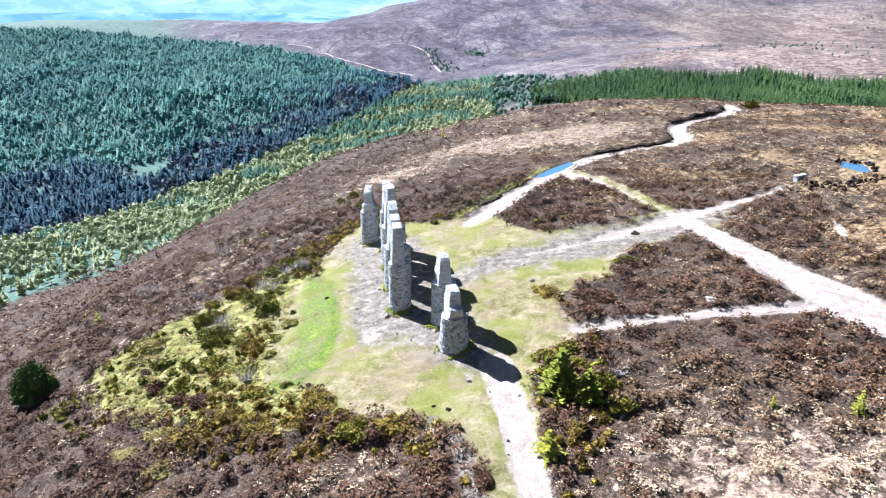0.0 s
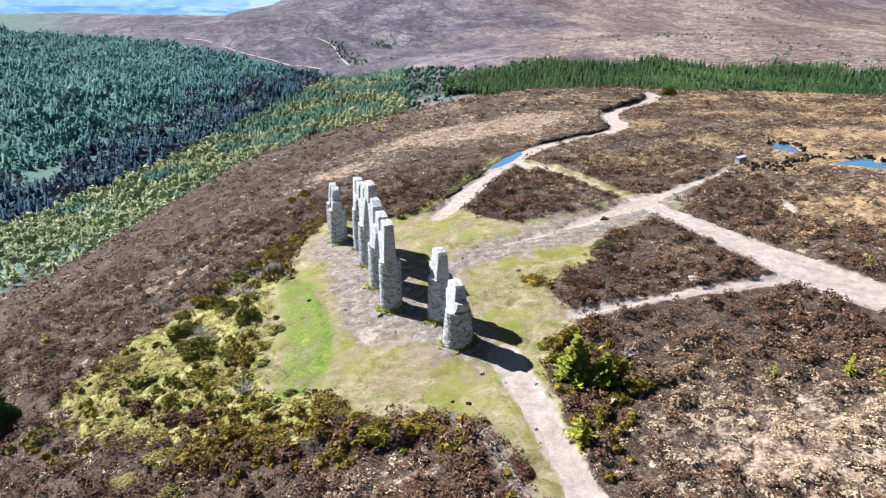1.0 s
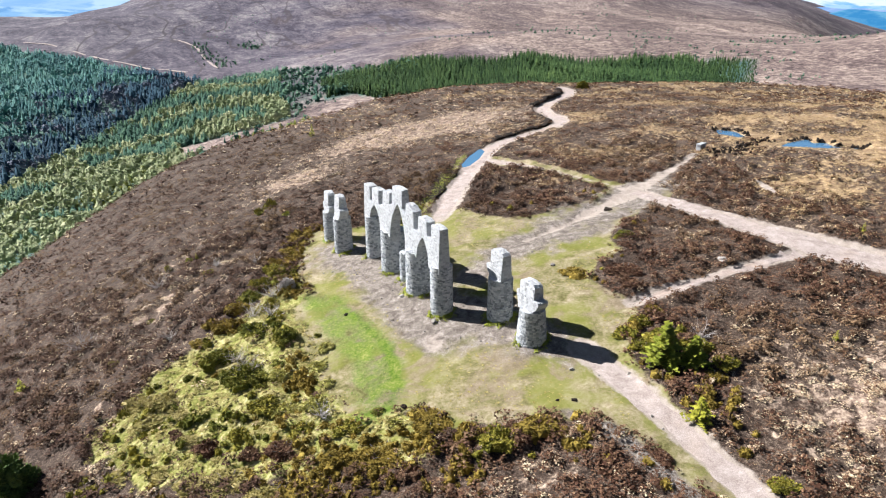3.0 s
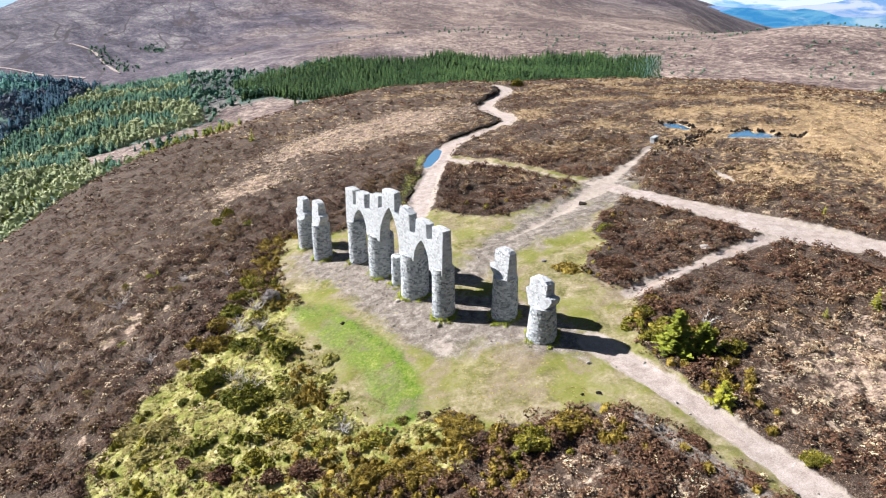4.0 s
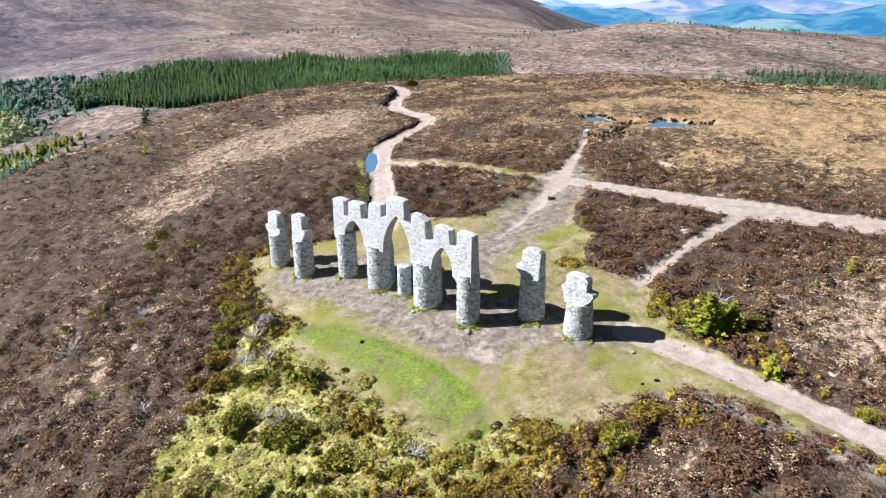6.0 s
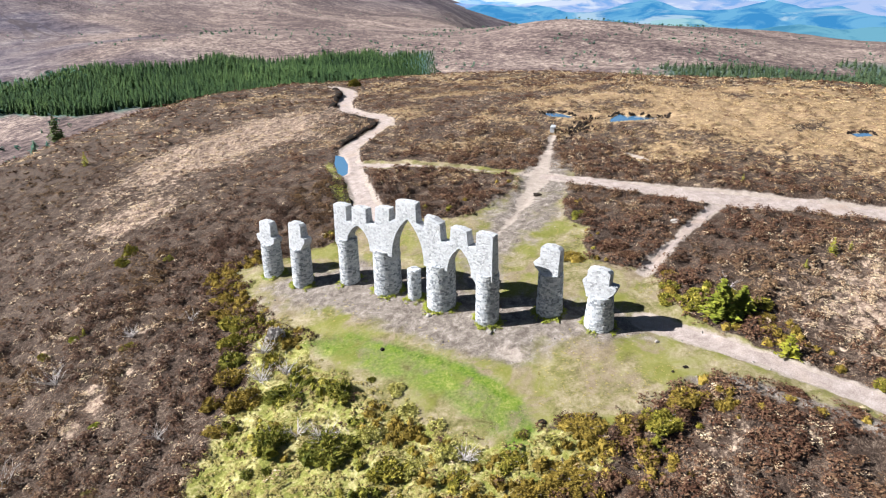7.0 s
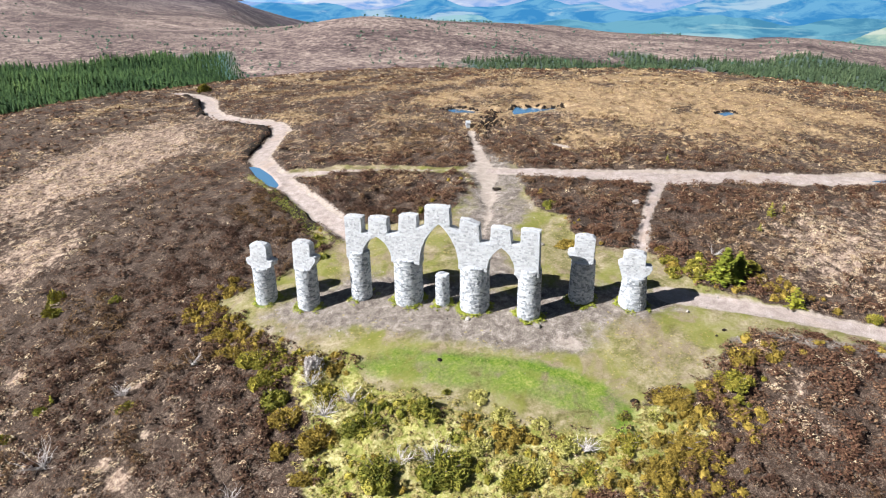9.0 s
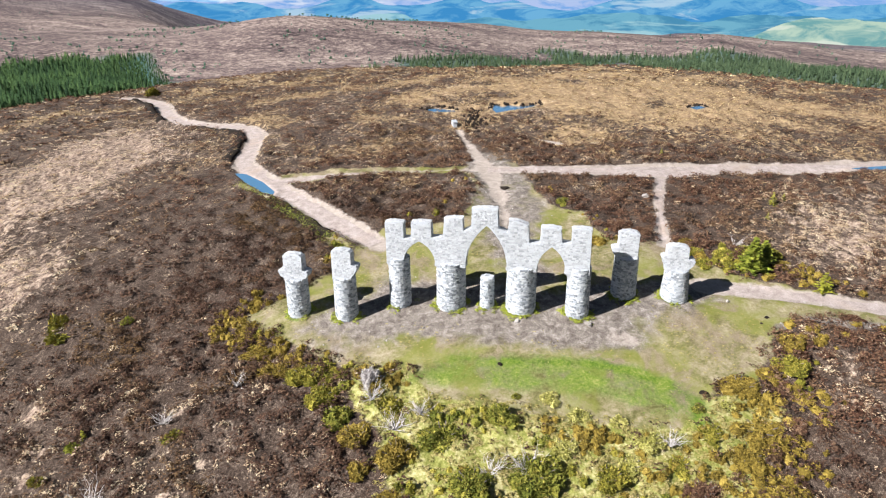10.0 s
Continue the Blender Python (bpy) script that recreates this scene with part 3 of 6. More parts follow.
def surface(x, y):
    """Height of the bare ground, with trodden ways, pools and lumps."""
    x, y = np.asarray(x, float), np.asarray(y, float)
    h = land(x, y)
    near = np.hypot(x - 10, y - 60) < 130
    if near.any():
        z = zones(x[near], y[near])
        xs, ys = x[near], y[near]
        bare = np.maximum(z["path"], z["clearing"])
        lump = fbm(xs / 1.7, ys / 1.7, 3, 3) * 0.28 + fbm(xs / 0.95, ys / 0.95, 2, 92) * 0.30 + fbm(xs / 7, ys / 7, 3, 4) * 0.55
        add = (1 - bare) * (lump + 0.14) + bare * fbm(xs / 3, ys / 3, 3, 8) * 0.10 - 0.16 * soft(z["way"], 0.5)
        for cx, cy, r in COLUMNS.values():
            add += 0.16 * np.exp(-(np.maximum(np.hypot(xs - cx, ys - cy) - r, 0) / 0.32) ** 2)
        h2 = h[near] + add
        # peat banks beside the northern way and the pools
        h2 += 0.2 * np.exp(-((z["way"] - 0.9) / 0.5) ** 2) * ss(74, 90, ys) * (1 - bare)
        for poly, level in POOLS.values():
            d = polygon_distance(xs, ys, poly)
            h2 = h2 * (1 - soft(d - 0.6, 0.6)) + (level + 0.10) * soft(d - 0.6, 0.6)
            h2 -= 0.35 * soft(d + 0.1, 0.35)
        h = h.copy()
        h[near] = h2
    return h


def at(x, y):
    return float(surface(np.array([x]), np.array([y]))[0])


# ---- mesh helpers ----
def mesh_from(name, verts, faces, material, smooth=True):
    """A mesh from arrays; faces all with the same number of corners."""
    verts, faces = np.asarray(verts, np.float32), np.asarray(faces, np.int32)
    me = bpy.data.meshes.new(name)
    n, k = faces.shape
    me.vertices.add(len(verts))
    me.vertices.foreach_set("co", verts.ravel())
    me.loops.add(n * k)
    me.loops.foreach_set("vertex_index", faces.ravel())
    me.polygons.add(n)
    me.polygons.foreach_set("loop_start", np.arange(0, n * k, k, dtype=np.int32))
    me.polygons.foreach_set("loop_total", np.full(n, k, np.int32))
    me.polygons.foreach_set("use_smooth", np.full(n, smooth, bool))
    me.update(calc_edges=True)
    me.materials.append(material)
    return me


def mesh_bm(name, bm, material, smooth=False):
    me = bpy.data.meshes.new(name)
    bm.to_mesh(me)
    bm.free()
    me.materials.append(material)
    if smooth:
        me.polygons.foreach_set("use_smooth", np.ones(len(me.polygons), bool))
    return me


def part(name, data, parent, label="", matrix=None):
    ob = new(name, data)
    ob.parent = parent
    if matrix is not None:
        ob.matrix_basis = matrix
    if label:
        tagged(ob, label)
    return ob


def thing(name, place, label, category, group="", turn=0.0):
    ob = new(name)
    ob.empty_display_size = 0.3
    ob.matrix_basis = pose(*place, 0, 0, turn)
    return tagged(ob, label, category, group)


def many(template, places, sizes, turns, rng, lean=0.0):
    """Many turned and sized copies of one shape (verts, faces), as arrays."""
    tv, tf = template
    n, m = len(places), len(tv)
    c, s = np.cos(turns)[:, None], np.sin(turns)[:, None]
    v = tv[None] * sizes[:, None, :]
    out = np.empty((n, m, 3), np.float32)
    out[..., 0] = v[..., 0] * c - v[..., 1] * s
    out[..., 1] = v[..., 0] * s + v[..., 1] * c
    out[..., 2] = v[..., 2]
    if lean:
        out[..., :2] += (rng.normal(0, lean, (n, 1, 2))) * out[..., 2:3]
    out += places[:, None, :]
    f = tf[None] + (np.arange(n) * m)[:, None, None]
    return out.reshape(-1, 3), f.reshape(-1, tf.shape[1])


def joined(name, chunks, material, smooth=True):
    vs, fs, k = [], [], 0
    for v, f in chunks:
        vs.append(v)
        fs.append(f + k)
        k += len(v)
    return mesh_from(name, np.concatenate(vs), np.concatenate(fs), material, smooth)


# ---- ground: one sheet to the horizon ----
def graded(marks, far, growth=1.05):
    """Coordinates with given spacings inside and growing ones outside."""
    xs = [marks[0][0]]
    for (a, step), (b, _) in zip(marks, marks[1:]):
        xs += list(np.linspace(a, b, max(1, round((b - a) / step)) + 1)[1:])
    step = marks[0][1]
    lo, x = [], xs[0]
    while x > -far:
        x -= step
        step *= growth
        lo.append(x)
    step, x = marks[-2][1], xs[-1]
    while x < far:
        x += step
        step *= growth
        xs.append(x)
    return np.array(lo[::-1] + xs)


def build_ground():
    gx = graded([(-46, 0.55), (-20, 0.3), (10, 0.45), (62, 0)], 4700)
    gy = graded([(-2, 0.5), (24, 0.3), (68, 0.45), (112, 0)], 4700)
    X, Y = np.meshgrid(gx, gy)
    x, y = X.ravel(), Y.ravel()
    z = surface(x, y)
    nx, ny = len(gx), len(gy)
    i = (np.arange(ny - 1)[:, None] * nx + np.arange(nx - 1)[None]).ravel()
    me = mesh_from("ground", np.stack([x, y, z], -1), np.stack([i, i + 1, i + nx + 1, i + nx], -1), GROUND, True)
    q = zones(x, y)
    for name, keys in (("mask_a", ("path", "clearing", "green", "gravel")), ("mask_b", ("tan", "pale", "meadow", "far")), ("mask_c", ("wood", "warm", "wood", "wood"))):
        layer = me.attributes.new(name, "FLOAT_COLOR", "POINT")
        layer.data.foreach_set("color", np.stack([q[k] for k in keys], -1).astype(np.float32).ravel())
    return tagged(new("ground", me), "heather moorland hilltop with turf and bare earth", "ground", kind="structure")


build_ground()


def build_way(name, rows, label, lift=0.035):
    pts = np.array(rows)
    seg = np.hypot(*np.diff(pts[:, :2], axis=0).T)
    u = np.concatenate([[0], np.cumsum(seg)])
    t = np.arange(0, u[-1], 0.4)
    k = [np.interp(t, u, pts[:, i]) for i in range(3)]
    for _ in range(3):
        k = [np.convolve(np.pad(a, 3, mode="edge"), np.ones(7) / 7, "valid") for a in k]
    cx, cy, w = k
    dx, dy = np.gradient(cx), np.gradient(cy)
    ln = np.hypot(dx, dy)
    nx, ny = -dy / ln, dx / ln
    cols = np.linspace(-1, 1, 11)
    V = []
    for c in cols:
        side = 1 if c > 0 else 2
        ww = w * 0.84 + fbm(t / 1.1 + 40 * side, t * 0 + 3.1 * side, 4, 50 + side) * 0.75 * abs(c)
        x, y = cx + nx * c * ww, cy + ny * c * ww
        z = surface(x, y) + lift - 0.075 * abs(c) ** 4
        V.append(np.stack([x, y, z], -1))
    n = len(t)
    verts = np.concatenate(V)
    i = (np.arange(len(cols) - 1)[:, None] * n + np.arange(n - 1)[None]).ravel()
    me = mesh_from(name, verts, np.stack([i, i + n, i + n + 1, i + 1], -1)[:, ::-1], PATHWAY, True)
    tagged(new(name, me), label, "path", kind="structure")


for key, words in (("main_path", "trodden pale gravel path through heather and turf"), ("north_path", "winding pale gravel path between peat banks"), ("wide_path", "wide eroded pale gravel track across the moor"), ("link_path", "narrow stony path between heather beds"), ("spur_path", "short gravel spur off the winding path")):
    build_way(key, WAYS[key], words)


ROAD_AZ = np.linspace(-15, -4.5, 12)
build_way("forest_road", [(math.sin(math.radians(a)) * (wood_edge(a) + 80), math.cos(math.radians(a)) * (wood_edge(a) + 80), 3.2) for a in ROAD_AZ], "pale forest road above the valley wood", 0.9)


build_way("stream_bed", [(-130, 1500, 1.0), (-100, 1425, 3.5), (-84, 1380, 1.2), (-73, 1336, 4), (-60, 1240, 1.2), (-50, 1180, 3.5), (-40, 1101, 1.5)], "pale stony bed of a moorland stream", 0.9)


def build_pool(name, poly, level, label):
    pts = np.array(poly + poly[:1], float)
    u = np.concatenate([[0], np.cumsum(np.hypot(*np.diff(pts.T)))])
    t = np.linspace(0, u[-1], 60, endpoint=False)
    x, y = np.interp(t, u, pts[:, 0]), np.interp(t, u, pts[:, 1])
    cx, cy = x.mean(), y.mean()
    grow = 1.06 + fbm(t, t * 0 + level, 3, 60) * 0.12
    bm = bmesh.new()
    bm.faces.new([bm.verts.new((cx + (a - cx) * g, cy + (b - cy) * g, level)) for a, b, g in zip(x, y, grow)])
    bmesh.ops.triangulate(bm, faces=bm.faces[:])
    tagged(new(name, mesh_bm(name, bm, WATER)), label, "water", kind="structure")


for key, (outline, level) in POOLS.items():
    build_pool("water_" + key, outline, level, "shallow rain puddle on the gravel path" if key in ("puddle", "pool_track") else "peat pool with the sky's blue reflection painted in")


# ---- the monument ----
rng = np.random.default_rng(4)


def stone_shape():
    """A rough block, one unit each way, its face to -y."""
    v = []
    for y, k in ((0.5, 0.98), (-0.40, 1.0), (-0.5, 0.90)):
        for x, z in ((-0.5, -0.5), (0.5, -0.5), (0.5, 0.5), (-0.5, 0.5)):
            j = rng.uniform(-0.05, 0.05, 3)
            v.append((x * k + j[0], y + j[1] * 0.8, z * k + j[2]))
    f = []
    for a in (0, 4):
        for i in range(4):
            j = (i + 1) % 4
            p, q, r, s = a + i, a + j, a + 4 + j, a + 4 + i
            f += [(p, q, r), (p, r, s)]
    f += [(8, 9, 10), (8, 10, 11)]
    return np.array(v), np.array(f)


STONES = [stone_shape() for _ in range(10)]
STONE_MESHES = {m: [mesh_from("stone", v, f, m, False) for v, f in STONES] for m in (STONE, HARLED)}


tilt_rng = np.random.default_rng(515)


class Masonry:
    """Collects the stones of one ruin, then builds some as parts and the rest as one mesh."""

    def __init__(self, material=STONE):
        self.list, self.material = [], material

    def lay(self, place, out, size, roll=0.0, first=True):
        """A stone with its middle at place, its face turned to out (x, y, z)."""
        o = Vector(out).normalized()
        up = Vector((0, 0, 1)) if abs(o.z) < 0.9 else Vector((0.17, -0.98, 0))
        side = (-o).cross(up).normalized()
        top = side.cross(-o)
        m = Matrix((side, -o, top)).transposed().to_4x4()
        m = Matrix.Translation(place) @ m @ Matrix.Rotation(rng.normal(0, 0.045) + roll, 4, "Y") @ Matrix.Rotation(tilt_rng.normal(0, 0.09), 4, "X") @ Matrix.Rotation(tilt_rng.normal(0, 0.07), 4, "Z") @ Matrix.Diagonal((*size, 1))
        self.list.append((m, int(rng.integers(10)), first))

    def shaft(self, cx, cy, z0, z1, r0, r1, first=lambda a: True, course=0.115):
        z = z0
        while z < z1 - 0.05:
            h = min(course * rng.uniform(0.75, 1.3), z1 - z + 0.03)
            r = r0 + (r1 - r0) * (z + h / 2 - z0) / (z1 - z0)
            a, end = rng.uniform(0, 6.28), 0.0
            start = a
            while a < start + 6.28 - 0.06:
                w = min(rng.uniform(0.10, 0.28), (start + 6.283 - a) * r)
                b = a + w / r / 2
                d = rng.uniform(0.006, 0.034)
                self.lay((cx + math.cos(b) * (r - 0.098 + d), cy + math.sin(b) * (r - 0.098 + d), z + h / 2 + rng.normal(0, 0.012)), (math.cos(b), math.sin(b), 0), (w * 1.02, 0.2, h * 1.03), first=first(b))
                a += w / r
            z += h

    def face(self, frame3, poly, off, outward, first=True, course=0.112):
        """Courses of stones on one flat face of a wall, poly in (s, z)."""
        ps = np.array(poly)
        z = ps[:, 1].min()
        while z < ps[:, 1].max():
            h = course * rng.uniform(0.75, 1.3)
            s = ps[:, 0].min() - rng.uniform(0, 0.2)
            while s < ps[:, 0].max():
                w = rng.uniform(0.10, 0.28)
                test = polygon_distance(np.array([s + w / 2, s + w * 0.15, s + w * 0.85]), np.array([z + h / 2] * 3), poly)
                if test[0] < -0.10 and test.max() < -0.04:
                    d = rng.uniform(0.004, 0.022)
                    self.lay(frame3(s + w / 2, off + outward * (d - 0.099), z + h / 2 + rng.normal(0, 0.010)), frame3(0, outward, 0) - frame3(0, 0, 0), (w * 1.04, 0.2, h * 1.05), first=first)
                s += w
            z += h

    def edge(self, frame3, poly, lo, hi, first=True, skip=()):
        """Stones round the rim of a wall, through its thickness."""
        for k, ((a, b), (c, d)) in enumerate(zip(poly, poly[1:] + poly[:1])):
            if k in skip:
                continue
            ln = math.hypot(c - a, d - b)
            n = max(1, round(ln / 0.16))
            ux, uz = (c - a) / ln, (d - b) / ln
            for i in range(n):
                t = (i + 0.5) / n
                y = lo
                while y < hi - 0.08:
                    w = min(rng.uniform(0.16, 0.34), hi - y)
                    y2 = y + w / 2
                    out = frame3(-uz, 0, ux) - frame3(0, 0, 0)
                    p = frame3(a + (c - a) * t + uz * 0.088, y2, b + (d - b) * t - ux * 0.088)
                    if abs(out.z) > 0.9:
                        size = (ln / n * 0.98, 0.22, w * 0.98)
                    else:
                        size = (w * 0.98, 0.22, ln / n * 0.98)
                    self.lay(p, out, size, first=first)
                    y += w

    def build(self, parent, owner, limit=300):
        """Stones under one part of a ruin; owner is the ruin itself."""
        inverse = owner.matrix_basis.inverted()
        order = [s for s in self.list if s[2]] + [s for s in self.list if not s[2]]
        for m, k, _ in order[:limit]:
            part("stone", STONE_MESHES[self.material][k], parent, matrix=inverse @ m)
        rest = order[limit:]
        if rest:
            chunks = []
            for m, k, _ in rest:
                a = np.array(inverse @ m)
                chunks.append((STONES[k][0] @ a[:3, :3].T + a[:3, 3], STONES[k][1]))
            tagged(part("rubble_stonework", joined("rubble_stonework", chunks, self.material, False), parent), "pale grey rubble stonework", kind="stuff")


def add_drum(bm, cx, cy, z0, z1, r0, r1, sides=28):
    rings = []
    for z, r in ((z0, r0), (z1 - 0.05, r1), (z1, r1 * 0.9)):
        rings.append([bm.verts.new((cx + math.cos(a) * r, cy + math.sin(a) * r, z)) for a in np.linspace(0, 2 * math.pi, sides, endpoint=False)])
    for lo, hi in zip(rings, rings[1:]):
        for i in range(sides):
            bm.faces.new((lo[i], lo[(i + 1) % sides], hi[(i + 1) % sides], hi[i]))
    bm.faces.new(rings[-1])


def add_wall(bm, frame3, poly, lo, hi):
    a = [bm.verts.new(frame3(s, lo, z)) for s, z in poly]
    b = [bm.verts.new(frame3(s, hi, z)) for s, z in poly]
    n = len(poly)
    faces = [bm.faces.new(a), bm.faces.new(b[::-1])]
    for i in range(n):
        faces.append(bm.faces.new((a[i], b[i], b[(i + 1) % n], a[(i + 1) % n])))
    bmesh.ops.recalc_face_normals(bm, faces=faces)


def wall_frame(origin, along, foot=99.0, batter=0.0):
    """From (s along the wall, depth behind its middle, z) to the world; the wall thins above its foot."""
    ux, uy = Vector(along).normalized()

    def place(s, d, z):
        d -= batter * max(0.0, z - foot) * max(-1.0, min(1.0, d / 0.25))
        return Vector((origin[0] + ux * s - uy * d, origin[1] + uy * s + ux * d, z))
    return place


def pointed(s0, s1, spring, apex, n=9):
    """The outline of a pointed arch from its left foot to its right one."""
    a, h = (s1 - s0) / 2, apex - spring
    r = (a * a + h * h) / (2 * a)
    left = []
    for i in range(n):
        t = i / (n - 1)
        ang = t * math.asin(h / r) if r > a else t * math.pi / 2
        left.append((s0 + r - r * math.cos(ang), spring + r * math.sin(ang)))
    right = [(s0 + s1 - s, z) for s, z in left[-2::-1]]
    return left + right


GATE_FRAME = wall_frame((-6.77, 54.61), (2.18, -12.32), 2.92, 0.045)
FRONT, BACK = -0.55, 0.38


def add_corbel(bm, frame3, s0, s1, lo, hi, cx, cy, r, top, foot, sides=40):
    """Corbelled stonework between the square foot of a wall and the round column under it."""
    mid = frame3(s0, 0, top) * 0.5 + frame3(s1, 0, top) * 0.5
    ux = (frame3(s1, 0, top) - frame3(s0, 0, top)).normalized()
    uy = frame3(0, 1, top) - frame3(0, 0, top)
    half, off = (s1 - s0) / 2, (mid - Vector((cx, cy, top))).dot(ux)
    rings = []
    for k in range(6):
        t, ring = k / 5, []
        for i in range(sides):
            a = 2 * math.pi * i / sides
            c, d = math.cos(a), math.sin(a)
            reach = min((half + off * (1 if c > 0 else -1)) / abs(c) if abs(c) > 1e-6 else 9, (hi if d > 0 else -lo) / abs(d) if abs(d) > 1e-6 else 9)
            q = r - 0.012 + max(0.0, reach - r + 0.012) * t ** 1.6
            ring.append(bm.verts.new(Vector((cx, cy, foot + (top - foot) * t)) + ux * c * q + uy * d * q))
        rings.append(ring)
    for a, b in zip(rings, rings[1:]):
        for i in range(sides):
            j = (i + 1) % sides
            bm.faces.new((a[i], a[j], b[j], b[i]))


def build_gateway():
    base = at(-5.5, 48.5)
    gate = thing("gateway", (-5.6, 48.4, base), "ruined pale stone gateway with three pointed arches and stepped battlements", "monument")
    spring = 3.05
    low = 2.92
    poly = [(-0.74, low), (-0.80, 5.93), (-0.3, 6.02), (0.46, 5.97), (0.47, 4.84), (1.02, 4.80), (1.04, 6.03), (1.7, 6.10), (2.38, 6.06), (2.42, 4.98), (3.24, 5.02), (3.34, 6.38), (4.0, 6.50), (4.56, 6.47), (4.60, 5.56), (5.18, 5.82), (5.22, 7.20), (6.1, 7.30), (6.90, 7.26), (6.98, 5.88), (7.62, 5.60), (7.72, 6.50), (8.3, 6.46), (8.96, 6.20), (9.06, 4.98), (9.78, 4.95), (9.86, 6.12), (10.5, 6.16), (11.10, 6.06), (11.22, 5.08), (11.84, 5.06), (11.88, 6.12), (12.5, 6.18), (13.08, 6.12), (13.14, low)]
    holes = [pointed(9.62, 11.56, spring, 4.80), pointed(4.78, 7.64, spring, 6.06), pointed(0.44, 2.70, spring, 4.68)]
    for arch in holes:
        poly += [(arch[-1][0], low)] + arch[::-1] + [(arch[0][0], low)]
    bm = bmesh.new()
    add_wall(bm, GATE_FRAME, poly, FRONT + 0.001, BACK - 0.001)
    into = gate.matrix_basis.inverted()
    bm.transform(into)
    wall = part("arched_wall", mesh_bm("arched_wall", bm, MORTAR), gate, "mortared rubble wall with three pointed arches")
    for key in ("p6", "p5", "p4", "p3"):
        cx, cy, r = COLUMNS[key]
        z0 = at(cx, cy) - 0.35
        top = 3.12 if key in ("p4", "p5") else 3.3
        bm, work = bmesh.new(), Masonry()
        add_drum(bm, cx, cy, z0, top + 0.02, r * 1.0 - 0.001, r * 0.96 - 0.001)
        work.shaft(cx, cy, z0 + 0.15, top, r * 1.0, r * 0.96, first=lambda b: math.cos(b) < -0.3)
        # sloped shoulder of rough stones on top of the drum
        for ring in (0.72, 0.42) if key in ("p4", "p5") else ():
            n = int(2 * math.pi * r * ring / 0.3)
            for i in range(n):
                a = 2 * math.pi * i / n
                work.lay((cx + math.cos(a) * r * ring, cy + math.sin(a) * r * ring, top - 0.02 + 0.06 * (1 - ring)), (math.cos(a) * 0.35, math.sin(a) * 0.35, 1), (0.3, 0.18, 0.28), first=False)
        bm.transform(into)
        work.build(part("column", mesh_bm("column", bm, MORTAR), gate, "round rubble column with weathered mortar"), gate, 75)
        bm = bmesh.new()
        add_corbel(bm, GATE_FRAME, *{"p6": (11.56, 13.14), "p5": (7.64, 9.62), "p4": (2.70, 4.78), "p3": (-0.74, 0.44)}[key], FRONT, BACK, cx, cy, r * 0.965, low + 0.004, low - 0.75)
        bm.transform(into)
        part("corbel", mesh_bm("corbel", bm, HARLED), gate, "corbelled stonework over the column")
    work = Masonry(HARLED)
    work.face(GATE_FRAME, poly, FRONT, -1, first=False)
    work.face(GATE_FRAME, poly, BACK, 1, first=False)
    work.edge(GATE_FRAME, poly, FRONT, BACK, first=False)
    work.build(wall, gate, 150)


build_gateway()


def build_pillar(key, along, slab, springers, words, base_r, neck_r, neck_z):
    """A round shaft that carries a broken piece of wall with arch springers."""
    cx, cy, _ = COLUMNS[key]
    z0 = at(cx, cy)
    ob = thing("pillar", (cx, cy, z0), words, "monument", "ruined pillars beside the gateway")
    f = wall_frame((cx, cy), along, neck_z, 0.08)
    bm = bmesh.new()
    work = Masonry()
    add_drum(bm, 0 + cx, cy, z0 - 0.35, neck_z + 0.12, base_r - 0.001, neck_r - 0.001)
    work.shaft(cx, cy, z0 - 0.2, neck_z + 0.1, base_r, neck_r)
    into = ob.matrix_basis.inverted()
    bm.transform(into)
    work.build(part("shaft", mesh_bm("shaft", bm, MORTAR), ob, "round rubble shaft"), ob, 180)
    bm, work = bmesh.new(), Masonry(HARLED)
    left, right, top = slab
    poly = [(left * 0.96, neck_z)]
    if "left" in springers:
        s, z = springers["left"]
        poly += [(left * 0.98, neck_z + 0.18), (s + 0.12, z - 0.42), (s, z - 0.1), (s + 0.08, z), (left, z + 0.05)]
    poly += [(left, top - 0.12), (left + 0.2, top), ((left + right) / 2, top + 0.06), (right - 0.2, top - 0.02), (right, top - 0.16)]
    if "right" in springers:
        s, z = springers["right"]
        poly += [(right, z + 0.05), (s - 0.08, z), (s, z - 0.1), (s - 0.12, z - 0.42), (right * 0.98, neck_z + 0.18)]
    poly += [(right * 0.96, neck_z)]
    lo, hi = -0.5, 0.42
    add_wall(bm, f, poly, lo + 0.001, hi - 0.001)
    work.face(f, poly, lo, -1)
    work.face(f, poly, hi, 1)
    work.edge(f, poly, lo, hi, skip=(len(poly) - 1,))
    bm.transform(into)
    work.build(part("wall_fragment", mesh_bm("wall_fragment", bm, MORTAR), ob, "broken piece of wall with arch springers"), ob, 120)


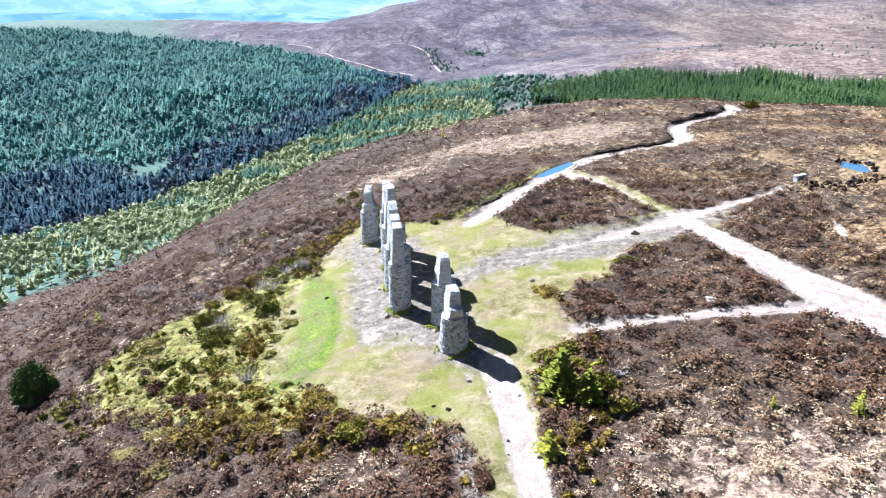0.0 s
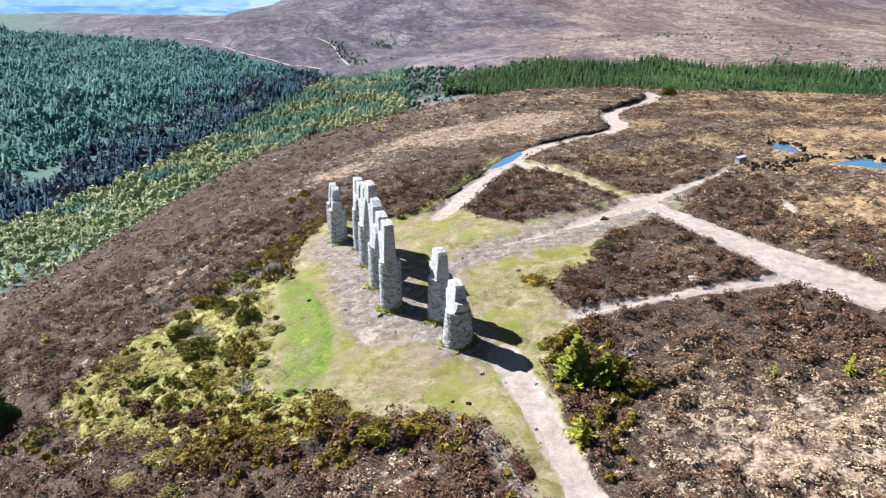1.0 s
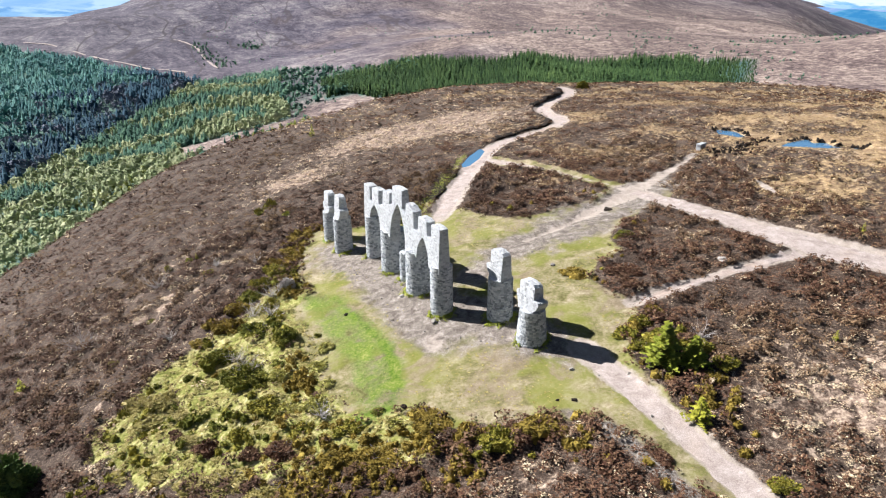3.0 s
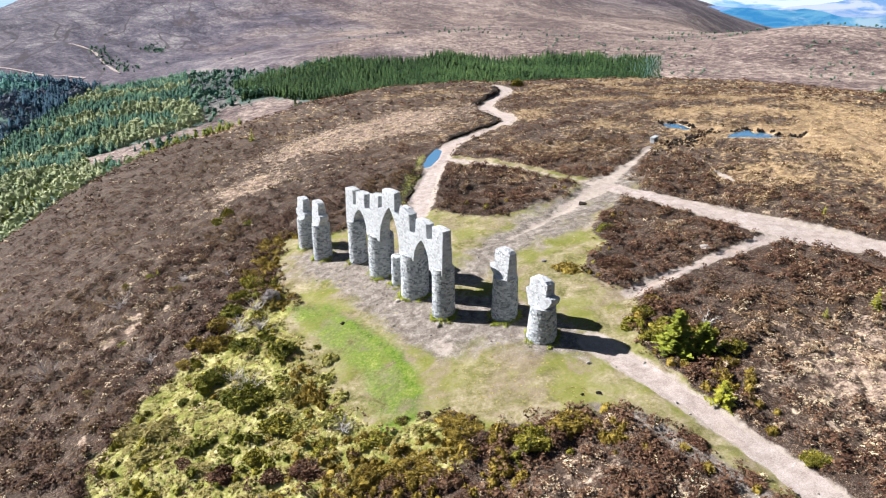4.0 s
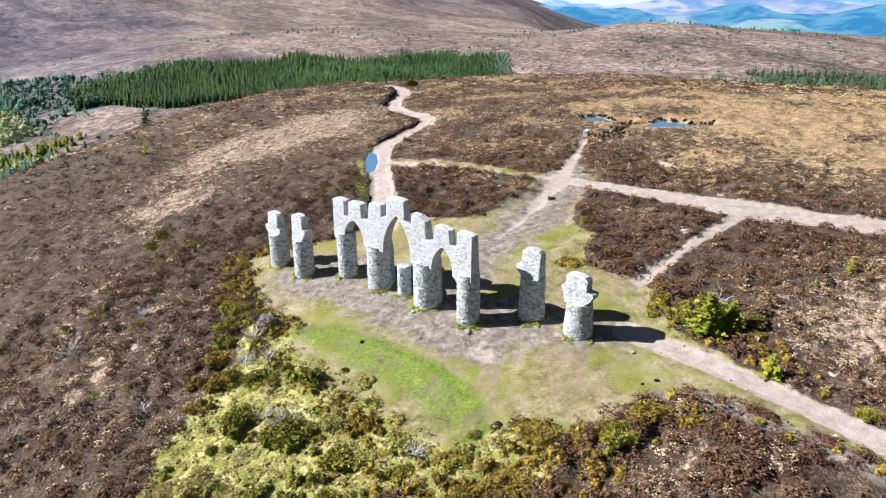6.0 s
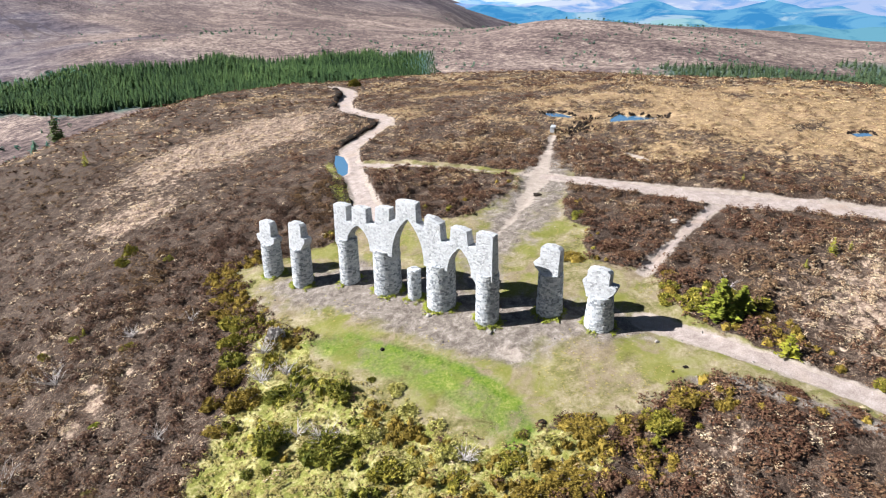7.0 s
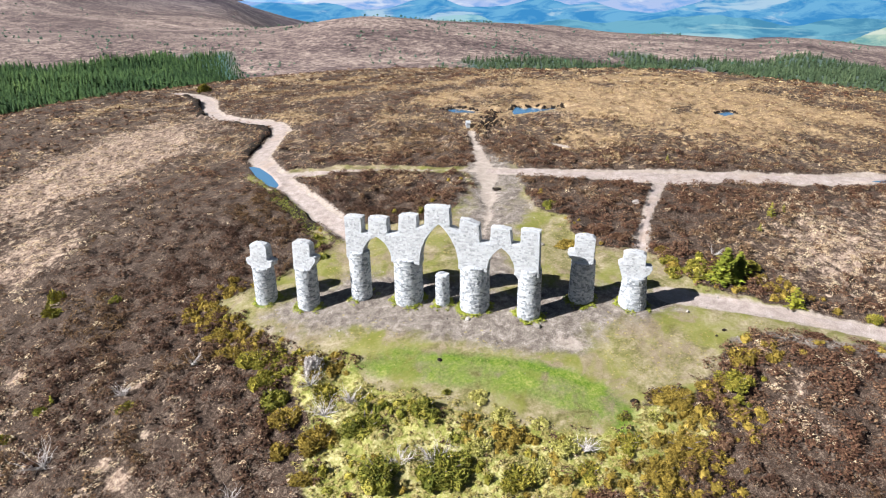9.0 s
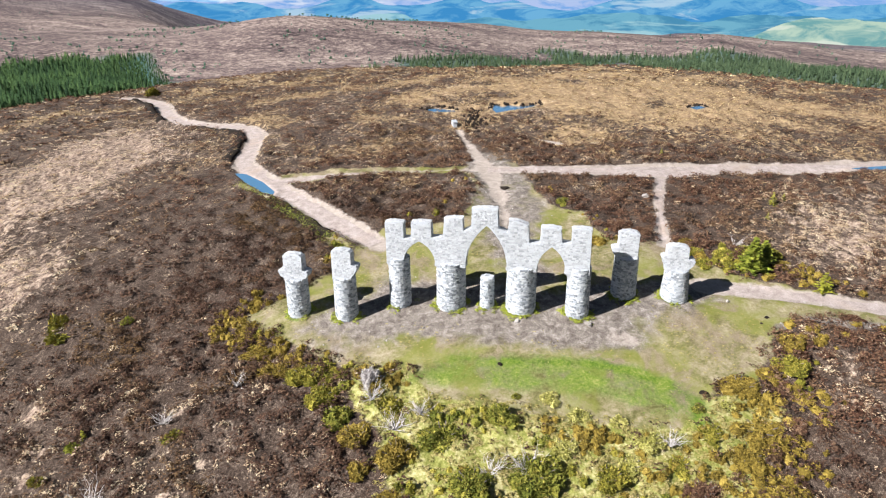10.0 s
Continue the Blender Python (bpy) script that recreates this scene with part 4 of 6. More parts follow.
WING_WEST, WING_EAST = (0.46, -3.64), (0.75, -3.46)
build_pillar("p1", WING_WEST, (-0.68, 0.70, 3.70), {"left": (-1.10, 2.52), "right": (1.12, 2.5)}, "shortest round pale stone pillar with two broken arch springers", 0.80, 0.76, 1.75)
build_pillar("p2", WING_WEST, (-0.70, 0.68, 4.32), {"right": (1.12, 3.26)}, "round pale stone pillar with one broken arch springer", 0.80, 0.76, 2.2)
build_pillar("p7", WING_EAST, (-0.66, 0.70, 5.02), {"left": (-1.10, 3.86)}, "tall round pale stone pillar with a shaded broken springer", 0.88, 0.80, 3.0)
build_pillar("p8", WING_EAST, (-0.88, 0.58, 4.12), {"left": (-1.18, 3.34), "right": (1.06, 3.14)}, "stout pale stone pillar with flared foot and two springers", 0.97, 0.78, 2.2)


def build_stub():
    cx, cy, r = COLUMNS["stub"]
    z0 = at(cx, cy)
    ob = thing("stone_stub", (cx, cy, z0), "short round pale stone post under the middle arch", "monument")
    bm = bmesh.new()
    add_drum(bm, cx, cy, z0 - 0.3, 2.02, r - 0.003, r * 0.97 - 0.003)
    work = Masonry()
    work.shaft(cx, cy, z0 - 0.15, 2.0, r, r * 0.97)
    for ring, n in ((0.62, 6), (0.15, 1)):
        for i in range(n):
            a = 6.283 * i / n
            work.lay((cx + math.cos(a) * r * ring, cy + math.sin(a) * r * ring, 2.02 + 0.08 * (1 - ring)), (math.cos(a) * 0.5 * ring, math.sin(a) * 0.5 * ring, 1), (0.33, 0.18, 0.33))
    bm.transform(ob.matrix_basis.inverted())
    work.build(part("shaft", mesh_bm("shaft", bm, MORTAR), ob, "round rubble shaft"), ob)


build_stub()


# ---- low growth ----
def cushion(rings=((0.55, 0.75), (1.0, 0.18)), sides=6, jit=0.2, seed=0):
    """An uneven cushion of twigs, a unit wide and high, as a closed fan."""
    g = np.random.default_rng(seed)
    v = [(g.normal(0, 0.1), g.normal(0, 0.1), 1.0)]
    for r, h in rings:
        for i in range(sides):
            a = 6.283 * (i + g.uniform(-0.35, 0.35)) / sides
            rr = 0.5 * r * g.uniform(0.6, 1.35)
            v.append((math.cos(a) * rr, math.sin(a) * rr, h * g.uniform(0.5, 1.35) - (0.25 if h < 0.4 else 0)))
    f = [(0, 1 + i, 1 + (i + 1) % sides) for i in range(sides)]
    for k in range(len(rings) - 1):
        a, b = 1 + k * sides, 1 + (k + 1) * sides
        for i in range(sides):
            j = (i + 1) % sides
            f += [(a + i, b + i, b + j), (a + i, b + j, a + j)]
    return np.array(v), np.array(f)


def sprig_dome(leaves=60, seed=0, size=0.16, low=0.0):
    """A loose dome of small leaf sprays, a unit wide and high."""
    g = np.random.default_rng(seed)
    v, f = [], []
    for i in range(leaves):
        a, u = g.uniform(0, 6.283), g.uniform(low, 1) ** 0.7
        rad = math.sqrt(max(0.0, 1 - u * u)) * 0.5
        k = g.uniform(0.72, 1.08)
        p = np.array((math.cos(a) * rad * k, math.sin(a) * rad * k, u * k))
        n = np.array((p[0] * 2, p[1] * 2, p[2] + 0.15)) + g.normal(0, 0.45, 3)
        n /= np.linalg.norm(n)
        t = np.cross(n, g.normal(0, 1, 3))
        t /= np.linalg.norm(t)
        b = np.cross(n, t)
        s = size * g.uniform(0.6, 1.4)
        m = len(v)
        v += [p - t * s * 0.5 - b * s * 0.3, p + t * s * 0.5 - b * s * 0.3, p + b * s * 0.8 + n * s * 0.35]
        f.append((m, m + 1, m + 2))
    return np.array(v), np.array(f)


def spray_dome(sprays, seed, length=0.2, width=0.08, core=True):
    """A dome of outward needle sprays round a closed core, a unit wide and high."""
    g = np.random.default_rng(seed)
    v, f = [], []
    if core:
        a, b = cushion(rings=((0.62, 0.62), (0.86, 0.1)), sides=7, seed=seed)
        v, f = [np.array(p) * (1, 1, 0.8) for p in a], [tuple(q) for q in b]
    for _ in range(sprays):
        a, u = g.uniform(0, 6.283), g.uniform(0, 1) ** 0.8
        rad, k = math.sqrt(max(0.0, 1 - u * u)) * 0.5, g.uniform(0.68, 0.95)
        p = np.array((math.cos(a) * rad * k, math.sin(a) * rad * k, u * k))
        n = np.array((p[0] * 2, p[1] * 2, p[2] * 0.8 + 0.35)) + g.normal(0, 0.5, 3)
        n /= np.linalg.norm(n)
        t = np.cross(n, g.normal(0, 1, 3))
        t *= width * g.uniform(0.6, 1.3) / np.linalg.norm(t)
        m = len(v)
        v += [p - t, p + t, p + n * length * g.uniform(0.6, 1.3)]
        f.append((m, m + 1, m + 2))
    return np.array(v), np.array(f)


def heath_patch(sprigs, seed, size=0.15):
    """A ragged mat of short upright sprigs, a unit wide and high."""
    g = np.random.default_rng(seed)
    v, f = [], []
    for _ in range(sprigs):
        a, r = g.uniform(0, 6.283), 0.5 * math.sqrt(g.uniform(0, 1))
        p = np.array((math.cos(a) * r, math.sin(a) * r, (0.95 - 2.4 * r * r) * g.uniform(0.45, 1.0)))
        n = np.array((math.cos(a) * r, math.sin(a) * r, 0.75)) + g.normal(0, 0.45, 3)
        n /= np.linalg.norm(n)
        t = np.cross(n, g.normal(0, 1, 3))
        t /= np.linalg.norm(t)
        b, k = np.cross(n, t), size * g.uniform(0.6, 1.4)
        m = len(v)
        v += [p - t * k * 0.42 - b * k * 0.3, p + t * k * 0.42 - b * k * 0.3, p + b * k * 0.8 + n * k * 0.3]
        f.append((m, m + 1, m + 2))
    return np.array(v), np.array(f)

CUSHIONS = [cushion(seed=i) for i in range(6)]
TUFTS = [sprig_dome(seed=70 + i, leaves=20, size=0.26, low=0.1) for i in range(6)]
TUSSOCKS = [sprig_dome(seed=80 + i, leaves=9, size=0.42, low=0.15) for i in range(4)]
FINE = [heath_patch(13, 75 + i, 0.17) for i in range(8)]
DOMES = [sprig_dome(24, 375 + i, 0.2, 0.05) for i in range(8)]
MIDDLE = [heath_patch(15, 175 + i, 0.2) for i in range(6)]
ROUGH = [heath_patch(9, 275 + i, 0.3) for i in range(6)]
SPRIGS = [spray_dome(60, 40 + i, 0.22, 0.075) for i in range(5)]


def grow(name, x, y, width, height, templates, material, label, category, seed, lean=0.15, sink=0.04):
    g = np.random.default_rng(seed)
    z = surface(x, y) - sink
    chunks = []
    pick = g.integers(len(templates), size=len(x))
    for k, tem in enumerate(templates):
        m = pick == k
        if m.any():
            chunks.append(many(tem, np.stack([x[m], y[m], z[m]], -1), np.stack([width[m], width[m] * g.uniform(0.75, 1.3, m.sum()), height[m]], -1), g.uniform(0, 6.283, m.sum()), g, lean))
    return tagged(new(name, joined(name, chunks, material, False)), label, category, kind="stuff")


def spots(n, box, seed):
    g = np.random.default_rng(seed)
    return g.uniform(box[0], box[2], n), g.uniform(box[1], box[3], n), g


def heather_share(q):
    return (1 - np.maximum.reduce([q["clearing"], q["meadow"] * 0.97, soft(q["way"] - 0.15, 0.25), soft(q["pool"] - 0.9, 0.3)])) * 1.0


def sow_moor():
    for name, box, n, size, tem, seed in (("near", (-46, 4, 34, 76), 44000, (0.45, 0.9), FINE, 1), ("crowns", (-46, 4, 34, 76), 46000, (0.36, 0.8), DOMES, 4), ("mid", (-46, 0, 75, 122), 36000, (0.6, 1.2), MIDDLE, 2), ("rim", (-110, -10, 190, 230), 72000, (0.7, 1.4), ROUGH, 3)):
        x, y, g = spots(n, box, seed)
        if name == "mid":
            keep = ~((x < 34) & (y > 4) & (y < 76))
            x, y = x[keep], y[keep]
        if name == "rim":
            keep = ~((x > -46) & (x < 75) & (y > 0) & (y < 122)) & (np.hypot(x - 20, y - 65) < 175)
            x, y = x[keep], y[keep]
        q = zones(x, y)
        bare = fbm(x / 3.5, y / 3.5, 3, 90)
        share = heather_share(q) * (0.7 + 0.6 * ss(-0.2, 0.15, bare)) * (0.45 + 0.75 * ss(-0.2, 0.12, fbm(x / 0.95, y / 0.95, 2, 92)))
        if name == "crowns":
            share = share * (0.10 + 0.75 * ss(-0.05, 0.16, fbm(x / 0.95, y / 0.95, 2, 92)))
        keep = g.uniform(0, 1, len(x)) < share
        x, y = x[keep], y[keep]
        q = {k: v[keep] for k, v in q.items()}
        w = g.uniform(*size, len(x))
        clump = ss(-0.16, 0.2, fbm(x / 0.95, y / 0.95, 2, 92))
        h = w * (g.uniform(0.45, 0.75, len(x)) if name == "crowns" else g.uniform(0.26, 0.46, len(x)) * (0.5 + 1.0 * clump))
        roll = g.uniform(0, 1, len(x))
        is_tan = roll < q["tan"] * 0.9
        is_pale = ~is_tan & (g.uniform(0, 1, len(x)) < q["pale"] * 1.0 + 0.03)
        rest = ~is_tan & ~is_pale
        tuft = 0.75 if name != "rim" else 1.0
        rust = rest & (x + 0.12 * (y - 60) + fbm(x / 6, y / 6, 3, 44) * 14 > 7 - 22 * ss(36, 28, y))
        rest &= ~rust
        grow("heather", x[rest], y[rest], w[rest], h[rest], tem, HEATHER, "dark brown heather covering the moor", "heather", seed)
        grow("rusty_heather", x[rust], y[rust], w[rust], h[rust], tem, RUSTHEATHER, "rusty brown heather on the hilltop", "heather", seed + 50)
        if is_tan.any():
            grow("deer_grass", x[is_tan], y[is_tan], w[is_tan] * tuft, h[is_tan] * 0.7, tem, DEERGRASS, "golden tussocks of moor grass", "grass", seed + 10)
        if is_pale.any():
            grow("bleached_grass", x[is_pale], y[is_pale], w[is_pale] * tuft, h[is_pale] * 0.55, tem, PALEGRASS, "bleached tufts of dead moor grass", "grass", seed + 20)


sow_moor()


def sow_shrubs():
    # yellow-green growth along the rim of the clearing and over the low meadow
    x, y, g = spots(20000, (-31, 16, 16, 68), 7)
    q = zones(x, y)
    west = ss(-7, -9, x) * ss(26, 31, y)
    rim = np.exp(-((q["open_d"] - 0.8) / 1.3) ** 2) * np.maximum(west, 0.10 * ss(-6, -2, x)) * (q["open_d"] > -0.2)
    rim = np.maximum(rim, np.exp(-((x + 1.2) / 2.2) ** 2 - ((y - 62.8 - 0.5 * (x + 1.2)) / 0.8) ** 2) * (q["way"] > 0.1))
    grove = np.exp(-((x - 5.7 - 0.16 * (y - 30)) / 1.5) ** 2 - ((y - 30.5) / 4.2) ** 2)
    clump = ss(0.05, 0.13, fbm(x / 2.6, y / 2.6, 3, 14))
    share = np.clip(rim * (0.30 + 0.35 * clump) + grove * 0.55 * (q["open_d"] > 0) + q["meadow"] * (0.02 + 0.10 * clump) * (q["open_d"] > -0.6), 0, 1) * (q["way"] > 0.25)
    lawn = ss(1.2, 2.6, polygon_distance(x, y, LAWN))
    bed = soft(polygon_distance(x, y, MIXED) + 0.4, 0.8) * ss(25.0, 28.0, y + 0.35 * (x + 8)) * ss(-0.10, 0.10, fbm(x / 2.8, y / 2.8, 3, 29))
    share = np.maximum.reduce([share * lawn, 0.36 * bed * (q["open_d"] > 0), 0.7 * np.exp(-((q["open_d"] - 1.0) / 1.2) ** 2) * (x < -9.5) * (y > 51) * (q["open_d"] > 0)])
    keep = g.uniform(0, 1, len(x)) < share
    x, y = x[keep], y[keep]
    gold = (fbm(x / 5, y / 5, 2, 15) > 0.10) | ((y < 34) & (x < 0) & (fbm(x / 2.5, y / 2.5, 2, 19) > -0.10)) | ((x < -7) & (y > 50) & (fbm(x / 2, y / 2, 2, 19) > -0.12)) | ((x > 0) & (fbm(x / 2, y / 2, 2, 19) > -0.05))
    w = g.uniform(0.3, 0.75, len(x))
    h = w * g.uniform(0.5, 0.85, len(x))
    soft_shrub = ~gold & (fbm(x / 3.2, y / 3.2, 2, 16) <= 0.05)
    grow("blaeberry", x[soft_shrub], y[soft_shrub], w[soft_shrub], h[soft_shrub], SPRIGS, BLAEBERRY, "yellow-green low shrubs along the turf edge", "shrub", 8)
    green = ~gold & ~soft_shrub & (x < 0)
    grow("juniper", x[green], y[green], w[green] * 1.1, h[green] * 1.1, SPRIGS, JUNIPER, "green juniper scrub on the low meadow", "shrub", 11)
    grow("golden_shrub", x[gold], y[gold], w[gold], h[gold], SPRIGS, GOLDSHRUB, "golden low shrubs along the turf edge", "shrub", 9)


sow_shrubs()


def sow_straw():
    x, y, g = spots(19000, (-31, 16, 1, 58), 17)
    q = zones(x, y)
    m = g.uniform(0, 1, len(x)) < q["meadow"] * 0.75 * ss(0.0, 1.5, polygon_distance(x, y, LAWN))
    x, y = x[m], y[m]
    w = g.uniform(0.2, 0.5, len(x))
    grow("meadow_grass", x, y, w, w * 0.35, TUFTS, DRYGRASS, "tufts of pale dry grass between shrubs", "grass", 18)


sow_straw()


def sow_turf():
    g = np.random.default_rng(91)
    xs, ys = [], []
    for cx, cy, r in COLUMNS.values():
        n = int(90 * (r + 0.3))
        a, d = g.uniform(0, 6.283, n), r + np.abs(g.normal(0.08, 0.16, n))
        keep = fbm(np.cos(a) * 1.3 + cx, np.sin(a) * 1.3 + cy, 2, 92) > -0.12
        xs.append((cx + np.cos(a) * d)[keep])
        ys.append((cy + np.sin(a) * d)[keep])
    x, y = np.concatenate(xs), np.concatenate(ys)
    grow("turf", x, y, g.uniform(0.22, 0.42, len(x)), g.uniform(0.10, 0.2, len(x)), TUFTS, TURF, "yellow-green mossy turf round the column feet", "grass", 93)
    x, y, g = spots(9000, (-3, 60, 12, 83), 88)
    q = zones(x, y)
    m = (g.uniform(0, 1, len(x)) < 0.8 * q["verge"]) & (q["way"] > 0.1)
    x, y = x[m], y[m]
    grow("verge_grass", x, y, g.uniform(0.3, 0.6, len(x)), g.uniform(0.12, 0.3, len(x)), FINE, TURF, "yellow-green grass along the path's edge", "grass", 89)
    # thin dry grass over the clearing
    x, y, g = spots(40000, (-16, 18, 20, 66), 94)
    q = zones(x, y)
    m = (q["clearing"] > 0.6) & (q["path"] < 0.2) & (g.uniform(0, 1, len(x)) < (0.42 - 0.38 * q["gravel"]) * ss(-0.2, 0.2, fbm(x / 3, y / 3, 3, 95)))
    green = q["green"][m] > 0.4
    x, y = x[m], y[m]
    w, h = g.uniform(0.08, 0.22, len(x)), g.uniform(0.015, 0.035, len(x))
    grow("lawn_grass", x[green], y[green], w[green], h[green], TUSSOCKS, LAWNGRASS, "bright green short grass below the monument", "grass", 96, sink=0.01)
    grow("dry_grass", x[~green], y[~green], w[~green], h[~green], TUSSOCKS, DRYGRASS, "short dry straw and moss on the clearing", "grass", 97, sink=0.01)
    # loose pebbles on bare earth and paths
    x, y, g = spots(9000, (-14, 16, 40, 90), 98)
    q = zones(x, y)
    m = (g.uniform(0, 1, len(x)) < 0.4 * q["gravel"] + 0.35 * q["path"] * (q["pool"] > 0.5)) & (np.minimum.reduce([np.hypot(x - cx, y - cy) - r for cx, cy, r in COLUMNS.values()]) > 0.2)
    x, y = x[m], y[m]
    w = 0.05 + 0.16 * g.uniform(0, 1, len(x)) ** 4
    grow("pebbles", x, y, w, w * 0.5, CUSHIONS, PEBBLE, "loose grey pebbles on bare earth", "stones", 99, lean=0.0, sink=0.0)


sow_turf()

BUSH_MESHES = {}


def bush_mesh(material, seed, wide):
    """Foliage of several domes in a unit disc; larger bushes have finer sprays."""
    size = 0 if wide < 1.3 else 1 if wide < 2.3 else 2
    key = (material.name, seed, size)
    if key not in BUSH_MESHES:
        g = np.random.default_rng(seed * 31 + size)
        lumps, sprays, long = ((3, 170, 0.22), (7, 210, 0.19), (13, 230, 0.16))[size]
        chunks = []
        for k in range(lumps):
            a, r = 2.4 * k + g.uniform(-0.4, 0.4), 0.36 * math.sqrt((k + 0.3) / lumps)
            v, f = spray_dome(sprays, seed * 70 + k + size * 900, long, long * 0.30)
            w = g.uniform(0.85, 1.25) * (0.72, 0.5, 0.38)[size]
            chunks.append((v * np.array((w, w, g.uniform(0.6, 1.05) * (1 - 0.9 * r))) + np.array((math.cos(a) * r, math.sin(a) * r, -0.05)), f))
        BUSH_MESHES[key] = joined("foliage", chunks, material, False)
    return BUSH_MESHES[key]

STEM = None


def stems_mesh():
    global STEM
    if STEM is None:
        g = np.random.default_rng(3)
        bm = bmesh.new()
        for i in range(7):
            a = 6.283 * i / 7 + g.uniform(-0.3, 0.3)
            tip = Vector((math.cos(a) * 0.3, math.sin(a) * 0.3, g.uniform(0.5, 0.75)))
            add_limb(bm, Vector((0, 0, -0.05)), tip, 0.025, 0.008)
        STEM = mesh_bm("woody_base", bm, BARK)
    return STEM


def add_limb(bm, a, b, r0, r1, sides=5):
    d = (b - a).normalized()
    u = d.orthogonal().normalized()
    w = d.cross(u)
    lo = [bm.verts.new(a + (u * math.cos(6.283 * i / sides) + w * math.sin(6.283 * i / sides)) * r0) for i in range(sides)]
    hi = [bm.verts.new(b + (u * math.cos(6.283 * i / sides) + w * math.sin(6.283 * i / sides)) * r1) for i in range(sides)]
    for i in range(sides):
        bm.faces.new((lo[i], lo[(i + 1) % sides], hi[(i + 1) % sides], hi[i]))
    bm.faces.new(hi)


def build_bush(x, y, wide, deep, turn, tall, material, words, seed, group=""):
    ob = thing("bush", (x, y, at(x, y) - 0.05), words, "bush", group, turn=turn)
    m = Matrix.Diagonal((wide, deep, tall, 1))
    part("foliage", bush_mesh(material, seed % 4, (wide + deep) / 2), ob, matrix=m)
    part("woody_base", stems_mesh(), ob, matrix=m)

# x, y, width, depth, turn, height, kind
MEADOW_BUSHES = [
    (-19.2, 49.6, 2.8, 2.2, -30, 1.0, "g"), (-17.3, 47.6, 3.2, 2.4, -50, 1.1, "j"), (-20.0, 45.0, 3.0, 2.5, 20, 1.0, "j"), (-18.3, 42.0, 3.5, 3.0, -40, 1.1, "j"),
    (-15.4, 44.7, 2.1, 1.6, 60, 0.9, "j"), (-16.0, 40.9, 1.9, 1.6, 10, 0.7, "y"), (-17.3, 38.4, 2.3, 1.8, -30, 0.7, "b"), (-16.0, 37.4, 1.9, 1.5, 0, 0.6, "y")]
TUFT_BUSHES = [
    (-12.8, 42.4, 1.5, 1.2, 30, 0.5, "y"), (-13.6, 40.6, 1.3, 1.0, 0, 0.45, "y"), (-14.4, 36.6, 2.1, 1.7, -20, 0.6, "y"), (-15.2, 35.0, 1.8, 1.4, 15, 0.55, "b"), (-13.3, 38.4, 1.1, 0.9, 0, 0.4, "y"),
    (-18.8, 36.8, 1.7, 1.3, 40, 0.6, "b"), (-25.2, 44.0, 2.8, 2.2, -40, 0.6, "s"), (-23.3, 42.7, 2.8, 2.3, -20, 0.6, "s"), (-24.3, 41.4, 2.3, 1.9, 10, 0.5, "s"), (-19.6, 33.4, 3.3, 2.5, -30, 0.6, "s"),
    (-22.4, 40.9, 2.0, 1.5, -50, 0.4, "s"), (-21.8, 38.0, 1.7, 1.2, -30, 0.4, "s"), (-23.4, 36.4, 2.2, 1.5, -40, 0.4, "s"), (-25.8, 37.6, 1.8, 1.3, -40, 0.4, "s"), (-16.6, 28.2, 2.2, 1.6, 10, 0.45, "s"), (-19.6, 29.8, 2.0, 1.5, -20, 0.4, "s")]
DARK_BUSHES = [
    (-20.7, 36.6, 1.9, 1.5, -30, 0.8, "h"), (-16.5, 33.8, 2.4, 1.8, -20, 0.7, "h"), (-18.4, 34.9, 1.5, 1.2, 0, 0.5, "h"), (-22.7, 38.9, 0.9, 0.8, 0, 0.4, "h"), (-22.1, 44.4, 0.8, 0.7, 0, 0.45, "j"),
    (-21.4, 43.6, 0.6, 0.6, 0, 0.4, "j"), (1.0, 24.5, 1.9, 0.9, -75, 0.45, "h"), (1.5, 21.3, 1.5, 0.8, -80, 0.4, "h"), (-11.0, 34.2, 0.9, 0.7, 0, 0.35, "j"), (-13.2, 44.4, 0.6, 0.5, 0, 0.3, "j"), (-23.6, 40.0, 0.8, 0.7, 0, 0.4, "j")]
BELT_BUSHES = [
    (-11.6, 64.3, 2.2, 1.5, -20, 0.6, "g"), (-13.6, 62.3, 2.4, 1.8, -50, 0.7, "g"), (-15.0, 60.1, 2.6, 2.0, -70, 0.8, "g"), (-15.2, 57.6, 2.8, 2.2, -60, 0.9, "b"), (-16.4, 55.8, 2.5, 2.2, -40, 0.9, "b"),
    (-17.5, 54.2, 2.3, 2.0, 0, 0.9, "j"), (-18.6, 52.4, 2.3, 2.0, 20, 0.8, "g"), (-16.0, 51.4, 2.2, 1.9, 0, 0.9, "b"), (-14.6, 53.3, 1.5, 1.3, 0, 1.4, "t"), (-20.6, 51.2, 1.6, 1.3, 0, 0.6, "g"), (-21.6, 48.8, 1.8, 1.2, -40, 0.5, "g")]
